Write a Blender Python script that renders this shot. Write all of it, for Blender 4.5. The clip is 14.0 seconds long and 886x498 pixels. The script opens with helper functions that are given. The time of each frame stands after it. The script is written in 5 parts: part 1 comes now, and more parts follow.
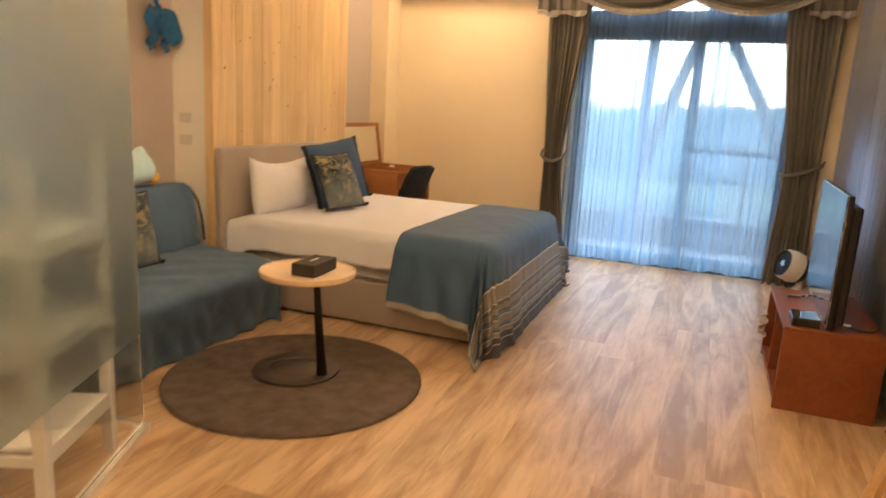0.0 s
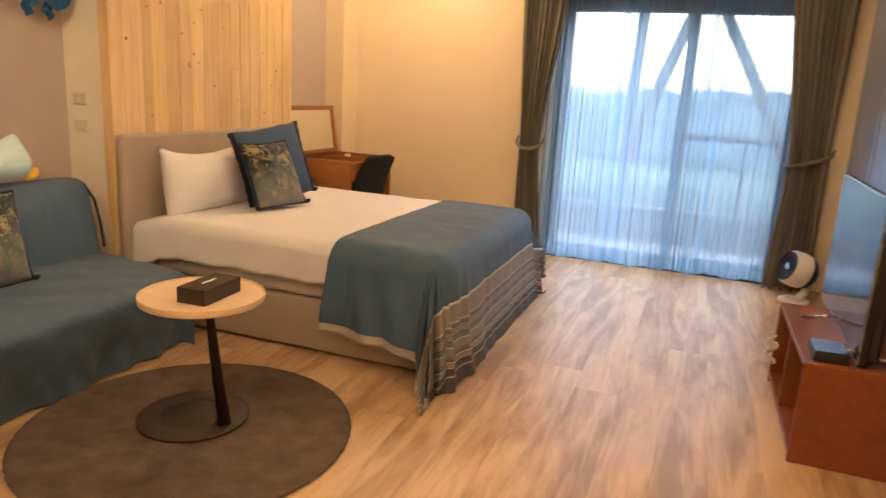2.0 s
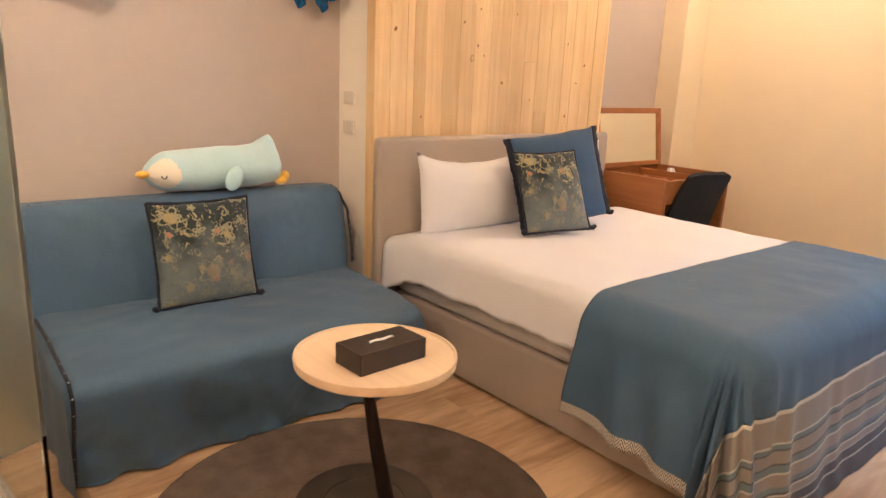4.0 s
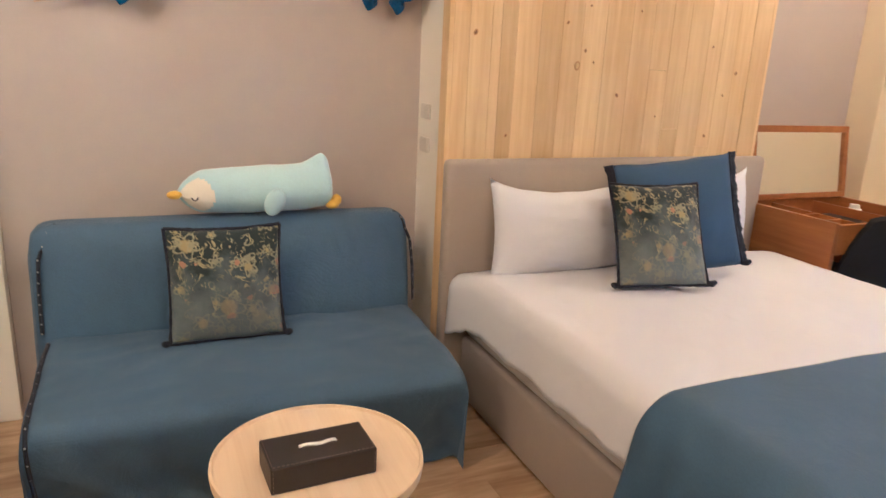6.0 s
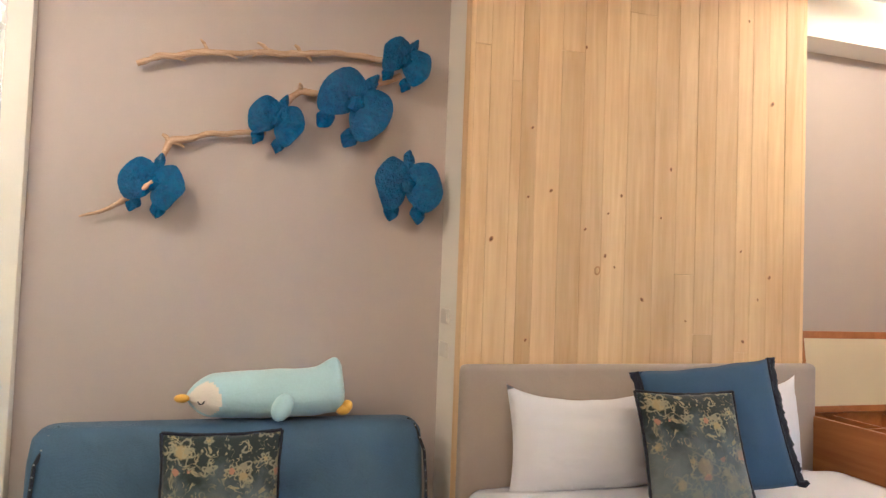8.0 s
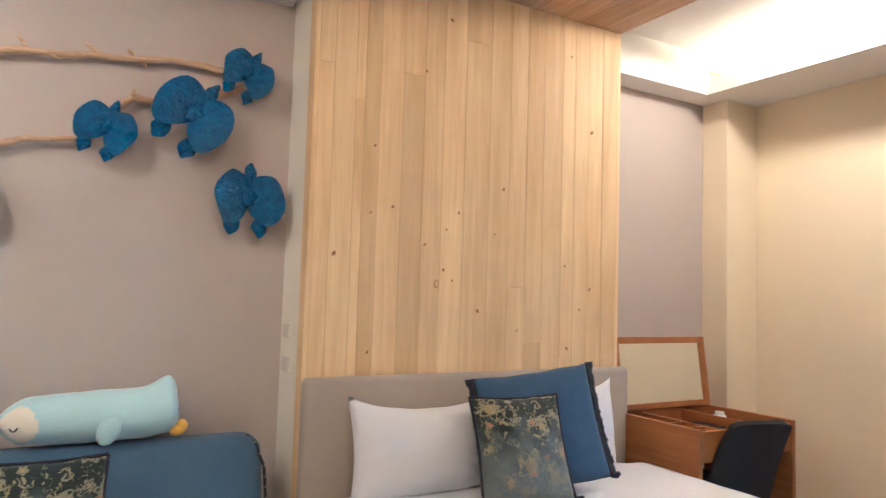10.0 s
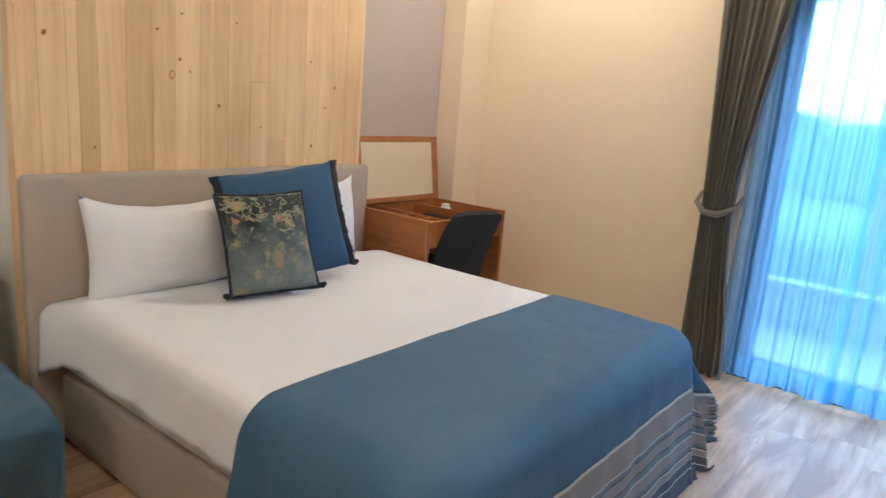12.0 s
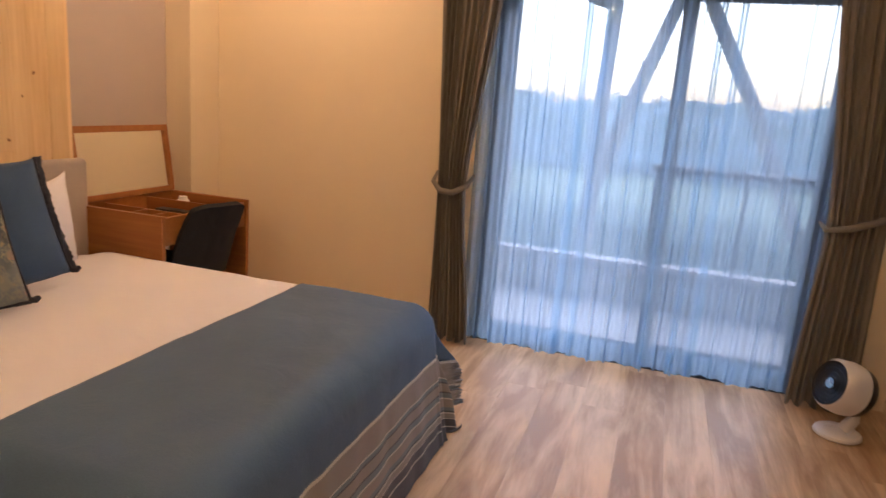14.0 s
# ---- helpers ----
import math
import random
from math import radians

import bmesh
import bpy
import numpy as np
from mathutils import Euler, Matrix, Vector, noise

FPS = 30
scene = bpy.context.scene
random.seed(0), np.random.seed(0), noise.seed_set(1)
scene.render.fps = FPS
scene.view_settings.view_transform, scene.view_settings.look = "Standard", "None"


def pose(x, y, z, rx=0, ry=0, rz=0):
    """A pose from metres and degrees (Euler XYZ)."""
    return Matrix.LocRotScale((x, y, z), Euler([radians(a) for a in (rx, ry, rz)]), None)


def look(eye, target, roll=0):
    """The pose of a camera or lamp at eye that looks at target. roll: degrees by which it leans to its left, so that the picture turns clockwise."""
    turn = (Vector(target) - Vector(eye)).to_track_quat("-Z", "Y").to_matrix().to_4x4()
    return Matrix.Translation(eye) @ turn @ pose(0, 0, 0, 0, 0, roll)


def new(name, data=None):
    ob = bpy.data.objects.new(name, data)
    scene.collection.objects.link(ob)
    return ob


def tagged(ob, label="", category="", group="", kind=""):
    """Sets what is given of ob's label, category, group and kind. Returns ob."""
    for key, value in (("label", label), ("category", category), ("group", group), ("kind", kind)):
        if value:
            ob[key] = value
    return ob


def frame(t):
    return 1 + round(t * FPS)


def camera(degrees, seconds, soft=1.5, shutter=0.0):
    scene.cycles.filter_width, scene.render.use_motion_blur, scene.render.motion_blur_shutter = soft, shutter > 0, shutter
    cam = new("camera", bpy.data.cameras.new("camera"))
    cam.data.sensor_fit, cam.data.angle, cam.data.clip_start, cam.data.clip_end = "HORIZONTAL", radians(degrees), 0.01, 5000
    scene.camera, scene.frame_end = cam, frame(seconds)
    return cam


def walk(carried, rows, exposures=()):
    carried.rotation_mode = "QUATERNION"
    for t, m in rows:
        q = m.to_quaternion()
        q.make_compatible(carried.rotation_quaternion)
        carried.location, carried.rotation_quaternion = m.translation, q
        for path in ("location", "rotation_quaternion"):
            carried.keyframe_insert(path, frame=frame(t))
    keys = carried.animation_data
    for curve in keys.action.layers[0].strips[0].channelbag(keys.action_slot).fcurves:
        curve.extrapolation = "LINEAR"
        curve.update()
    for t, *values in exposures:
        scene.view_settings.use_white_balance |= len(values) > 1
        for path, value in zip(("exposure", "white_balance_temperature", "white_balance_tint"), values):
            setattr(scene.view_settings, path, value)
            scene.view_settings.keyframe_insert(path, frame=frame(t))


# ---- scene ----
cam = camera(66.3, 14.0, soft=1.3, shutter=0.35)
PATH = [
    (0, (0.526, 0.715, 1.211), (-0.175, 2.542, 0.8), 3.2),
    (0.5, (0.473, 0.867, 1.241), (0.005, 2.786, 0.923), 1.0),
    (1, (0.485, 0.983, 1.231), (0.259, 2.93, 0.83), 1.6),
    (1.5, (0.521, 1.181, 1.224), (0.08, 3.095, 0.847), 2.4),
    (2, (0.473, 1.372, 1.202), (-0.192, 3.203, 0.748), 3.3),
    (2.5, (0.352, 1.573, 1.196), (-0.52, 3.316, 0.747), 2.5),
    (3, (0.339, 1.764, 1.169), (-0.763, 3.344, 0.632), 2.0),
    (3.5, (0.359, 2.03, 1.178), (-1.006, 3.383, 0.623), 1.7),
    (4, (0.296, 2.253, 1.168), (-1.195, 3.494, 0.68), 2.5),
    (4.2, (0.273, 2.342, 1.17), (-1.237, 3.564, 0.692), 3.0),
    (6.3, (0.134, 2.945, 1.244), (-1.701, 3.607, 0.802), 1.7),
    (6.5, (0.13, 2.978, 1.225), (-1.744, 3.602, 0.911), 1.9),
    (7, (0.119, 3.031, 1.252), (-1.809, 3.557, 1.188), 2.3),
    (7.2, (0.116, 3.064, 1.236), (-1.821, 3.564, 1.239), 2.2),
    (9.3, (0.221, 3.078, 1.209), (-1.583, 3.931, 1.348), 1.8),
    (9.5, (0.221, 3.073, 1.216), (-1.553, 3.987, 1.346), 1.7),
    (10, (0.215, 3.068, 1.219), (-1.517, 4.06, 1.354), 1.7),
    (10.5, (0.217, 3.051, 1.24), (-1.382, 4.248, 1.341), 2.7),
    (11, (0.213, 3.032, 1.25), (-1.264, 4.364, 1.044), 3.9),
    (11.5, (0.232, 3.018, 1.24), (-1.126, 4.433, 0.848), 4.4),
    (12, (0.256, 3.006, 1.245), (-0.941, 4.551, 0.818), 4.5),
    (12.5, (0.265, 3.008, 1.251), (-0.805, 4.657, 0.879), 4.6),
    (13, (0.275, 3.001, 1.263), (-0.645, 4.736, 0.887), 5.0),
    (13.5, (0.292, 3.009, 1.271), (-0.461, 4.825, 0.901), 5.0),
    (14, (0.318, 3.032, 1.287), (-0.266, 4.894, 0.851), 4.3),
]
EXPOSURES = [(0.0, 2.12, 5700, 12), (2.5, 2.17, 6100, 17), (3.0, 2.25, 6200, 16), (3.5, 2.42, 5900, 13), (4.2, 2.55, 4700, 18), (6.5, 2.30, 4400, 12), (9.5, 2.22, 4050, 9), (10.3, 2.2, 4000, 9), (11.0, 2.18, 3720, 8), (12.0, 2.14, 4000, 4), (12.5, 1.94, 4750, 9), (13.2, 1.75, 5500, 18), (14.0, 1.68, 5900, 28)]
walk(cam, [(t, look(eye, target, roll)) for t, eye, target, roll in PATH], EXPOSURES)

# ---- daylight ----
world = bpy.data.worlds.new("sky")
scene.world = world
world.use_nodes = True
wt = world.node_tree
sky = wt.nodes.new("ShaderNodeTexSky")
sky.sky_type, sky.sun_disc = "NISHITA", False
sky.sun_elevation, sky.sun_rotation, sky.dust_density, sky.air_density = radians(50), radians(14), 3.0, 1.2
wt.nodes["Background"].inputs["Strength"].default_value = 0.15
wt.links.new(sky.outputs["Color"], wt.nodes["Background"].inputs["Color"])
sun = new("sun", bpy.data.lights.new("sun", "SUN"))
sun.data.energy, sun.data.angle, sun.data.color = 0.65, radians(55), (1.0, 0.97, 0.93)
sun.matrix_world = look((0, 0, 0), (-0.15, -0.62, -0.77))

WARM = (1.0, 0.62, 0.30)


# ---- materials ----
class Mat:
    """A small node builder round one Principled material."""

    def __init__(self, name):
        self.m = bpy.data.materials.new(name)
        self.m.use_nodes = True
        self.t = self.m.node_tree
        self.p = self.t.nodes["Principled BSDF"]
        self.out = self.t.nodes["Material Output"]

    def n(self, kind, **inputs):
        node = self.t.nodes.new("ShaderNode" + kind)
        for k, v in inputs.items():
            k = k.replace("_", " ")
            if isinstance(v, bpy.types.NodeSocket):
                self.t.links.new(v, node.inputs[k])
            else:
                node.inputs[k].default_value = v
        return node

    def link(self, a, b):
        self.t.links.new(a, b)

    def math(self, op, a, b=0.0, c=0.0):
        node = self.t.nodes.new("ShaderNodeMath")
        node.operation = op
        for i, v in enumerate((a, b, c)):
            if isinstance(v, bpy.types.NodeSocket):
                self.t.links.new(v, node.inputs[i])
            else:
                node.inputs[i].default_value = v
        return node.outputs[0]

    def mix(self, f, a, b, mode="MIX"):
        node = self.t.nodes.new("ShaderNodeMix")
        node.data_type, node.blend_type = "RGBA", mode
        for i, v in ((0, f), (6, a), (7, b)):
            if isinstance(v, bpy.types.NodeSocket):
                self.t.links.new(v, node.inputs[i])
            else:
                node.inputs[i].default_value = v if i == 0 else (*v, 1.0)
        return node.outputs[2]

    def ramp(self, f, stops, constant=False):
        node = self.t.nodes.new("ShaderNodeValToRGB")
        self.t.links.new(f, node.inputs[0])
        node.color_ramp.interpolation = "CONSTANT" if constant else "LINEAR"
        el = node.color_ramp.elements
        while len(el) < len(stops):
            el.new(0.5)
        for e, (at, c) in zip(el, stops):
            e.position, e.color = at, (*c, 1.0)
        return node.outputs[0]

    def coords(self, kind="Object", scale=(1, 1, 1), shift=None):
        tc = self.t.nodes.new("ShaderNodeTexCoord")
        mp = self.t.nodes.new("ShaderNodeMapping")
        mp.inputs["Scale"].default_value = scale
        self.t.links.new(tc.outputs[kind], mp.inputs["Vector"])
        if shift:
            self.t.links.new(shift, mp.inputs["Location"])
        return mp.outputs[0]

    def noise(self, vec, scale, detail=4.0, rough=0.55, distort=0.0):
        return self.n("TexNoise", Vector=vec, Scale=scale, Detail=detail, Roughness=rough, Distortion=distort).outputs["Fac"]

    def bump(self, h, strength=0.2, dist=0.01):
        b = self.n("Bump", Height=h, Strength=strength, Distance=dist)
        self.t.links.new(b.outputs[0], self.p.inputs["Normal"])

    def put(self, **kw):
        for k, v in kw.items():
            k = k.replace("_", " ")
            if isinstance(v, bpy.types.NodeSocket):
                self.t.links.new(v, self.p.inputs[k])
            elif k == "Base Color":
                self.p.inputs[k].default_value = (*v, 1.0)
            else:
                self.p.inputs[k].default_value = v
        return self.m


def shade(c, k):
    return tuple(min(1.0, x * k) for x in c)


def plain(name, colour, rough=0.6, metal=0.0, vary=0.12, scale=6.0, grain=60.0, bump=0.05, **kw):
    """Paint, plastic, metal: two scales of tone and a fine relief."""
    a = Mat(name)
    v = a.coords()
    big, fine = a.noise(v, scale, 3), a.noise(v, grain, 3)
    f = a.math("ADD", a.math("MULTIPLY", big, 0.7), a.math("MULTIPLY", fine, 0.3))
    col = a.ramp(f, [(0.3, shade(colour, 1 - vary)), (0.7, shade(colour, 1 + vary))])
    a.bump(fine, bump, 0.004)
    r = a.math("ADD", a.math("MULTIPLY", big, 0.12), rough - 0.06)
    return a.put(Base_Color=col, Roughness=r, Metallic=metal, **kw)


def cloth(name, colour, weave=700.0, vary=0.12, sheen=0.3, crease=0.25, rough=0.85):
    """Woven cloth: threads, soft blotches and small creases."""
    a = Mat(name)
    v = a.coords()
    wx = a.n("TexWave", Vector=v, Scale=weave / 3, Distortion=1.0, Detail=1.0).outputs["Fac"]
    fine, big, mid = a.noise(v, weave / 2, 2), a.noise(v, 3.5, 3), a.noise(v, 14.0, 4, 0.6, 0.6)
    f = a.math("ADD", a.math("MULTIPLY", big, 0.55), a.math("MULTIPLY", fine, 0.45))
    col = a.ramp(f, [(0.3, shade(colour, 1 - vary)), (0.7, shade(colour, 1 + vary))])
    h = a.math("ADD", a.math("MULTIPLY", mid, 1.0), a.math("MULTIPLY", a.math("ADD", wx, fine), 0.06))
    a.bump(h, crease, 0.012)
    return a.put(Base_Color=col, Roughness=rough, Sheen_Weight=sheen, Sheen_Roughness=0.5)


def timber(name, light, dark, axis="z", rough=0.5, grain=26.0, vary=0.35, gloss=0.3, warp=1.2, detail=5.0, parts=(0.5, 0.22, 0.28), stretch=0.06, relief=0.12, edges=(0.38, 0.60)):
    """Boards: grain along one axis, tone by piece."""
    a = Mat(name)
    info = a.t.nodes.new("ShaderNodeObjectInfo")
    rnd = info.outputs["Random"]
    shift = a.n("CombineXYZ", X=a.math("MULTIPLY", rnd, 37.0), Y=a.math("MULTIPLY", rnd, 91.0), Z=a.math("MULTIPLY", rnd, 53.0)).outputs[0]
    long = {"x": (stretch, 1, 1), "y": (1, stretch, 1), "z": (1, 1, stretch)}[axis]
    v = a.coords("Object", long, shift)
    streak, fine = a.noise(v, grain, detail, 0.6, warp), a.noise(v, grain * 7, 3, 0.6)
    blotch = a.noise(a.coords("Object", tuple(0.25 + 0.75 * k for k in long), shift), 5.0, 3)
    f = a.math("ADD", a.math("ADD", a.math("MULTIPLY", streak, parts[0]), a.math("MULTIPLY", fine, parts[1])), a.math("MULTIPLY", blotch, parts[2]))
    col = a.ramp(f, [(edges[0], dark), (edges[1], light)])
    tone = a.math("ADD", a.math("MULTIPLY", rnd, vary), 1.0 - vary / 2)
    grey = a.n("CombineColor", Red=tone, Green=a.math("POWER", tone, 1.12), Blue=a.math("POWER", tone, 1.25)).outputs[0]
    col = a.mix(1.0, col, grey, "MULTIPLY")
    a.bump(a.math("ADD", streak, fine), relief, 0.003)
    r = a.math("ADD", a.math("MULTIPLY", streak, 0.08), rough - 0.04)
    return a.put(Base_Color=col, Roughness=r, Specular_IOR_Level=gloss)


def glowing(name, colour, strength):
    a = Mat(name)
    return a.put(Base_Color=colour, Emission_Color=(*colour, 1.0), Emission_Strength=strength)


def petal_material():
    """Embossed glossy blue: close puckers over a broad ripple."""
    a = Mat("glossy_blue_petal")
    v = a.coords()
    pucker, ripple = a.noise(v, 115.0, 3, 0.6, 0.8), a.noise(v, 34.0, 2)
    col = a.ramp(a.math("ADD", a.math("MULTIPLY", pucker, 0.5), a.math("MULTIPLY", ripple, 0.5)), [(0.34, (0.003, 0.078, 0.26)), (0.66, (0.008, 0.160, 0.42))])
    a.bump(a.math("ADD", pucker, a.math("MULTIPLY", ripple, 1.2)), 1.0, 0.010)
    return a.put(Base_Color=col, Roughness=0.26, Specular_IOR_Level=0.7)


M_CREAM = plain("cream_wall_paint", (0.80, 0.70, 0.50), 0.75, 0, 0.03, 1.2, 160, 0.12)
M_IVORY = plain("ivory_paint", (0.86, 0.82, 0.72), 0.6, 0, 0.03, 1.2, 160, 0.1)
M_TAUPE = plain("taupe_wallpaper", (0.50, 0.44, 0.40), 0.8, 0, 0.04, 1.5, 220, 0.15)
M_WHITE = plain("white_ceiling_paint", (0.80, 0.78, 0.74), 0.8, 0, 0.025, 1.0, 120, 0.08)
M_FLOOR = timber("oak_floor", (0.64, 0.46, 0.27), (0.36, 0.23, 0.12), "y", 0.40, 9.0, 0.035, 0.38, 1.1, 4.0, (0.58, 0.14, 0.28), 0.12, 0.03, (0.41, 0.59))
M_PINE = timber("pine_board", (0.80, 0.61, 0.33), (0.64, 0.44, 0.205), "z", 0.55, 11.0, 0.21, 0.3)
# canopy pine: darker colours than the wall boards, grain along x
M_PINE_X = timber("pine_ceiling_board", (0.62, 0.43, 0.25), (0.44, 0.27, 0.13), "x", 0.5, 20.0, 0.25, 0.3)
M_CHERRY = timber("reddish_wood", (0.29, 0.085, 0.024), (0.20, 0.055, 0.014), "y", 0.4, 9.0, 0.05, 0.4)
M_DESK = timber("vanity_wood", (0.40, 0.165, 0.036), (0.27, 0.098, 0.019), "x", 0.4, 9.0, 0.06, 0.4)
M_BEECH = timber("beech", (0.70, 0.48, 0.26), (0.55, 0.34, 0.16), "z", 0.45, 20.0, 0.08, 0.4)
M_TOP = timber("pale_birch", (0.80, 0.64, 0.44), (0.70, 0.53, 0.34), "x", 0.45, 14.0, 0.04, 0.4)
M_BLUE = cloth("blue_cotton", (0.066, 0.126, 0.216), 500, 0.16, 0.12, 0.40, 0.66)
M_BLUE_C = cloth("blue_cushion_cloth", (0.046, 0.098, 0.195), 500, 0.12, 0.05, 0.2)
M_NAVY = cloth("navy_fringe", (0.012, 0.016, 0.032), 400, 0.3, 0.1, 0.6)
M_SHEET = cloth("white_bed_linen", (0.84, 0.85, 0.90), 900, 0.03, 0.05, 0.5)
M_MATT = cloth("mattress_ticking", (0.66, 0.64, 0.63), 600, 0.05, 0.1, 0.2)
M_UPH = cloth("taupe_upholstery", (0.40, 0.345, 0.29), 600, 0.06, 0.15, 0.12)
M_DRAPE = cloth("grey_green_drape", (0.165, 0.155, 0.125), 600, 0.12, 0.2, 0.15)
M_RUG = plain("brown_rug_pile", (0.118, 0.089, 0.067), 0.98, 0, 0.42, 13.0, 240.0, 1.0)
M_BLACK = plain("black_plastic", (0.012, 0.012, 0.014), 0.35, 0, 0.1)
M_LEATHER = plain("dark_brown_leather", (0.030, 0.022, 0.018), 0.5, 0, 0.25, 20, 300, 0.25)
M_STITCH = plain("brown_stitching", (0.20, 0.155, 0.11), 0.8)
M_IRON = plain("dark_painted_steel", (0.018, 0.014, 0.012), 0.4, 0.5, 0.15)
M_BRONZE = plain("bronzed_steel", (0.046, 0.033, 0.024), 0.55, 0.2, 0.2, 12.0)
M_STEEL = plain("brushed_steel", (0.55, 0.55, 0.54), 0.28, 1.0, 0.1)
M_TRACK = plain("satin_aluminium", (0.80, 0.77, 0.72), 0.42, 0.8, 0.06)
M_CHROME = plain("chrome", (0.75, 0.75, 0.75), 0.12, 1.0, 0.03)
M_PLASTIC = plain("white_plastic", (0.78, 0.77, 0.74), 0.35, 0, 0.03)
# darker than the white plastic, so the plates show on the ivory pier
M_SWITCH = plain("toned_cream_plastic", (0.69, 0.655, 0.575), 0.4, 0, 0.04)
M_KNOT = plain("dark_knot_wood", (0.20, 0.095, 0.038), 0.6, 0, 0.4, 60.0, 200.0, 0.2)
M_KNOT_RIM = plain("ambered_knot_wood", (0.50, 0.28, 0.11), 0.6, 0, 0.25, 50.0, 200.0, 0.2)
M_ALU = plain("grey_aluminium_frame", (0.055, 0.06, 0.07), 0.4, 0.7, 0.08)
M_TISSUE = cloth("white_tissue", (0.85, 0.85, 0.84), 900, 0.02, 0.1, 0.2)
M_SCREEN = plain("dark_glass_screen", (0.010, 0.011, 0.013), 0.09, 0, 0.02, 1, 10, 0.0, Specular_IOR_Level=0.9)
M_PETAL = petal_material()
M_TWIG = timber("pale_driftwood", (0.66, 0.50, 0.33), (0.42, 0.27, 0.15), "y", 0.75, 50.0, 0.1, 0.2)
M_PLUSH = cloth("mint_plush", (0.50, 0.72, 0.78), 300, 0.06, 0.7, 0.3, 0.95)
M_PLUSH_W = cloth("cream_plush", (0.83, 0.78, 0.68), 300, 0.04, 0.6, 0.3, 0.95)
M_YELLOW = cloth("yellow_felt", (0.80, 0.50, 0.04), 300, 0.06, 0.3, 0.2)
M_CHAIR = cloth("charcoal_felt", (0.010, 0.011, 0.013), 400, 0.2, 0.0, 0.3)
M_LACE = cloth("lace_trim", (0.44, 0.42, 0.38), 260, 0.35, 0.1, 0.9)


def sheer_material():
    a = Mat("sheer_voile")
    v = a.coords("Object", (1, 1, 0.05))
    fine = a.noise(v, 260.0, 2)
    tr, tl, df = a.t.nodes.new("ShaderNodeBsdfTransparent"), a.t.nodes.new("ShaderNodeBsdfTranslucent"), a.t.nodes.new("ShaderNodeBsdfDiffuse")
    tr.inputs[0].default_value = (0.87, 0.96, 1.0, 1)
    tl.inputs[0].default_value = (0.45, 0.63, 0.81, 1)
    df.inputs[0].default_value = (0.42, 0.52, 0.64, 1)
    m1, m2 = a.t.nodes.new("ShaderNodeMixShader"), a.t.nodes.new("ShaderNodeMixShader")
    m1.inputs[0].default_value = 0.22
    a.link(tl.outputs[0], m1.inputs[1])
    a.link(df.outputs[0], m1.inputs[2])
    a.link(a.math("ADD", a.math("MULTIPLY", fine, 0.08), 0.40), m2.inputs[0])
    a.link(tr.outputs[0], m2.inputs[1])
    a.link(m1.outputs[0], m2.inputs[2])
    a.link(m2.outputs[0], a.out.inputs["Surface"])
    return a.m


def screen_material():
    """Fine dark fly mesh."""
    a = Mat("fly_mesh")
    tr, df = a.t.nodes.new("ShaderNodeBsdfTransparent"), a.t.nodes.new("ShaderNodeBsdfDiffuse")
    df.inputs[0].default_value = (0.10, 0.105, 0.11, 1)
    m = a.t.nodes.new("ShaderNodeMixShader")
    a.link(a.math("ADD", a.math("MULTIPLY", a.noise(a.coords(), 40.0, 2), 0.06), 0.11), m.inputs[0])
    a.link(tr.outputs[0], m.inputs[1])
    a.link(df.outputs[0], m.inputs[2])
    a.link(m.outputs[0], a.out.inputs["Surface"])
    return a.m


def side_curtain_material():
    a = Mat("grey_blue_curtain")
    v = a.coords()
    fine = a.noise(v, 400.0, 2)
    col = a.ramp(a.math("ADD", a.math("MULTIPLY", fine, 0.5), a.math("MULTIPLY", a.noise(v, 3.0), 0.5)), [(0.3, (0.19, 0.18, 0.17)), (0.7, (0.25, 0.24, 0.23))])
    a.bump(fine, 0.1, 0.003)
    a.put(Base_Color=col, Roughness=0.6, Sheen_Weight=0.4)
    tl = a.t.nodes.new("ShaderNodeBsdfTranslucent")
    # blue tint strengthens the glow from the added low window
    tl.inputs[0].default_value = (0.48, 0.60, 0.82, 1)
    m = a.t.nodes.new("ShaderNodeMixShader")
    m.inputs[0].default_value = 0.38
    a.link(a.p.outputs[0], m.inputs[1])
    a.link(tl.outputs[0], m.inputs[2])
    a.link(m.outputs[0], a.out.inputs["Surface"])
    return a.m


def shade_material():
    a = Mat("linen_lampshade")
    v = a.coords()
    fine = a.noise(v, 300.0, 2)
    col = a.ramp(fine, [(0.3, (0.80, 0.70, 0.52)), (0.7, (0.88, 0.79, 0.62))])
    tl, df = a.t.nodes.new("ShaderNodeBsdfTranslucent"), a.t.nodes.new("ShaderNodeBsdfDiffuse")
    a.link(col, tl.inputs[0])
    a.link(col, df.inputs[0])
    m = a.t.nodes.new("ShaderNodeMixShader")
    m.inputs[0].default_value = 0.5
    a.link(tl.outputs[0], m.inputs[1])
    a.link(df.outputs[0], m.inputs[2])
    a.link(m.outputs[0], a.out.inputs["Surface"])
    return a.m


def glass_material(name, colour, rough):
    a = Mat(name)
    return a.put(Base_Color=colour, Roughness=rough, Transmission_Weight=1.0, IOR=1.45)


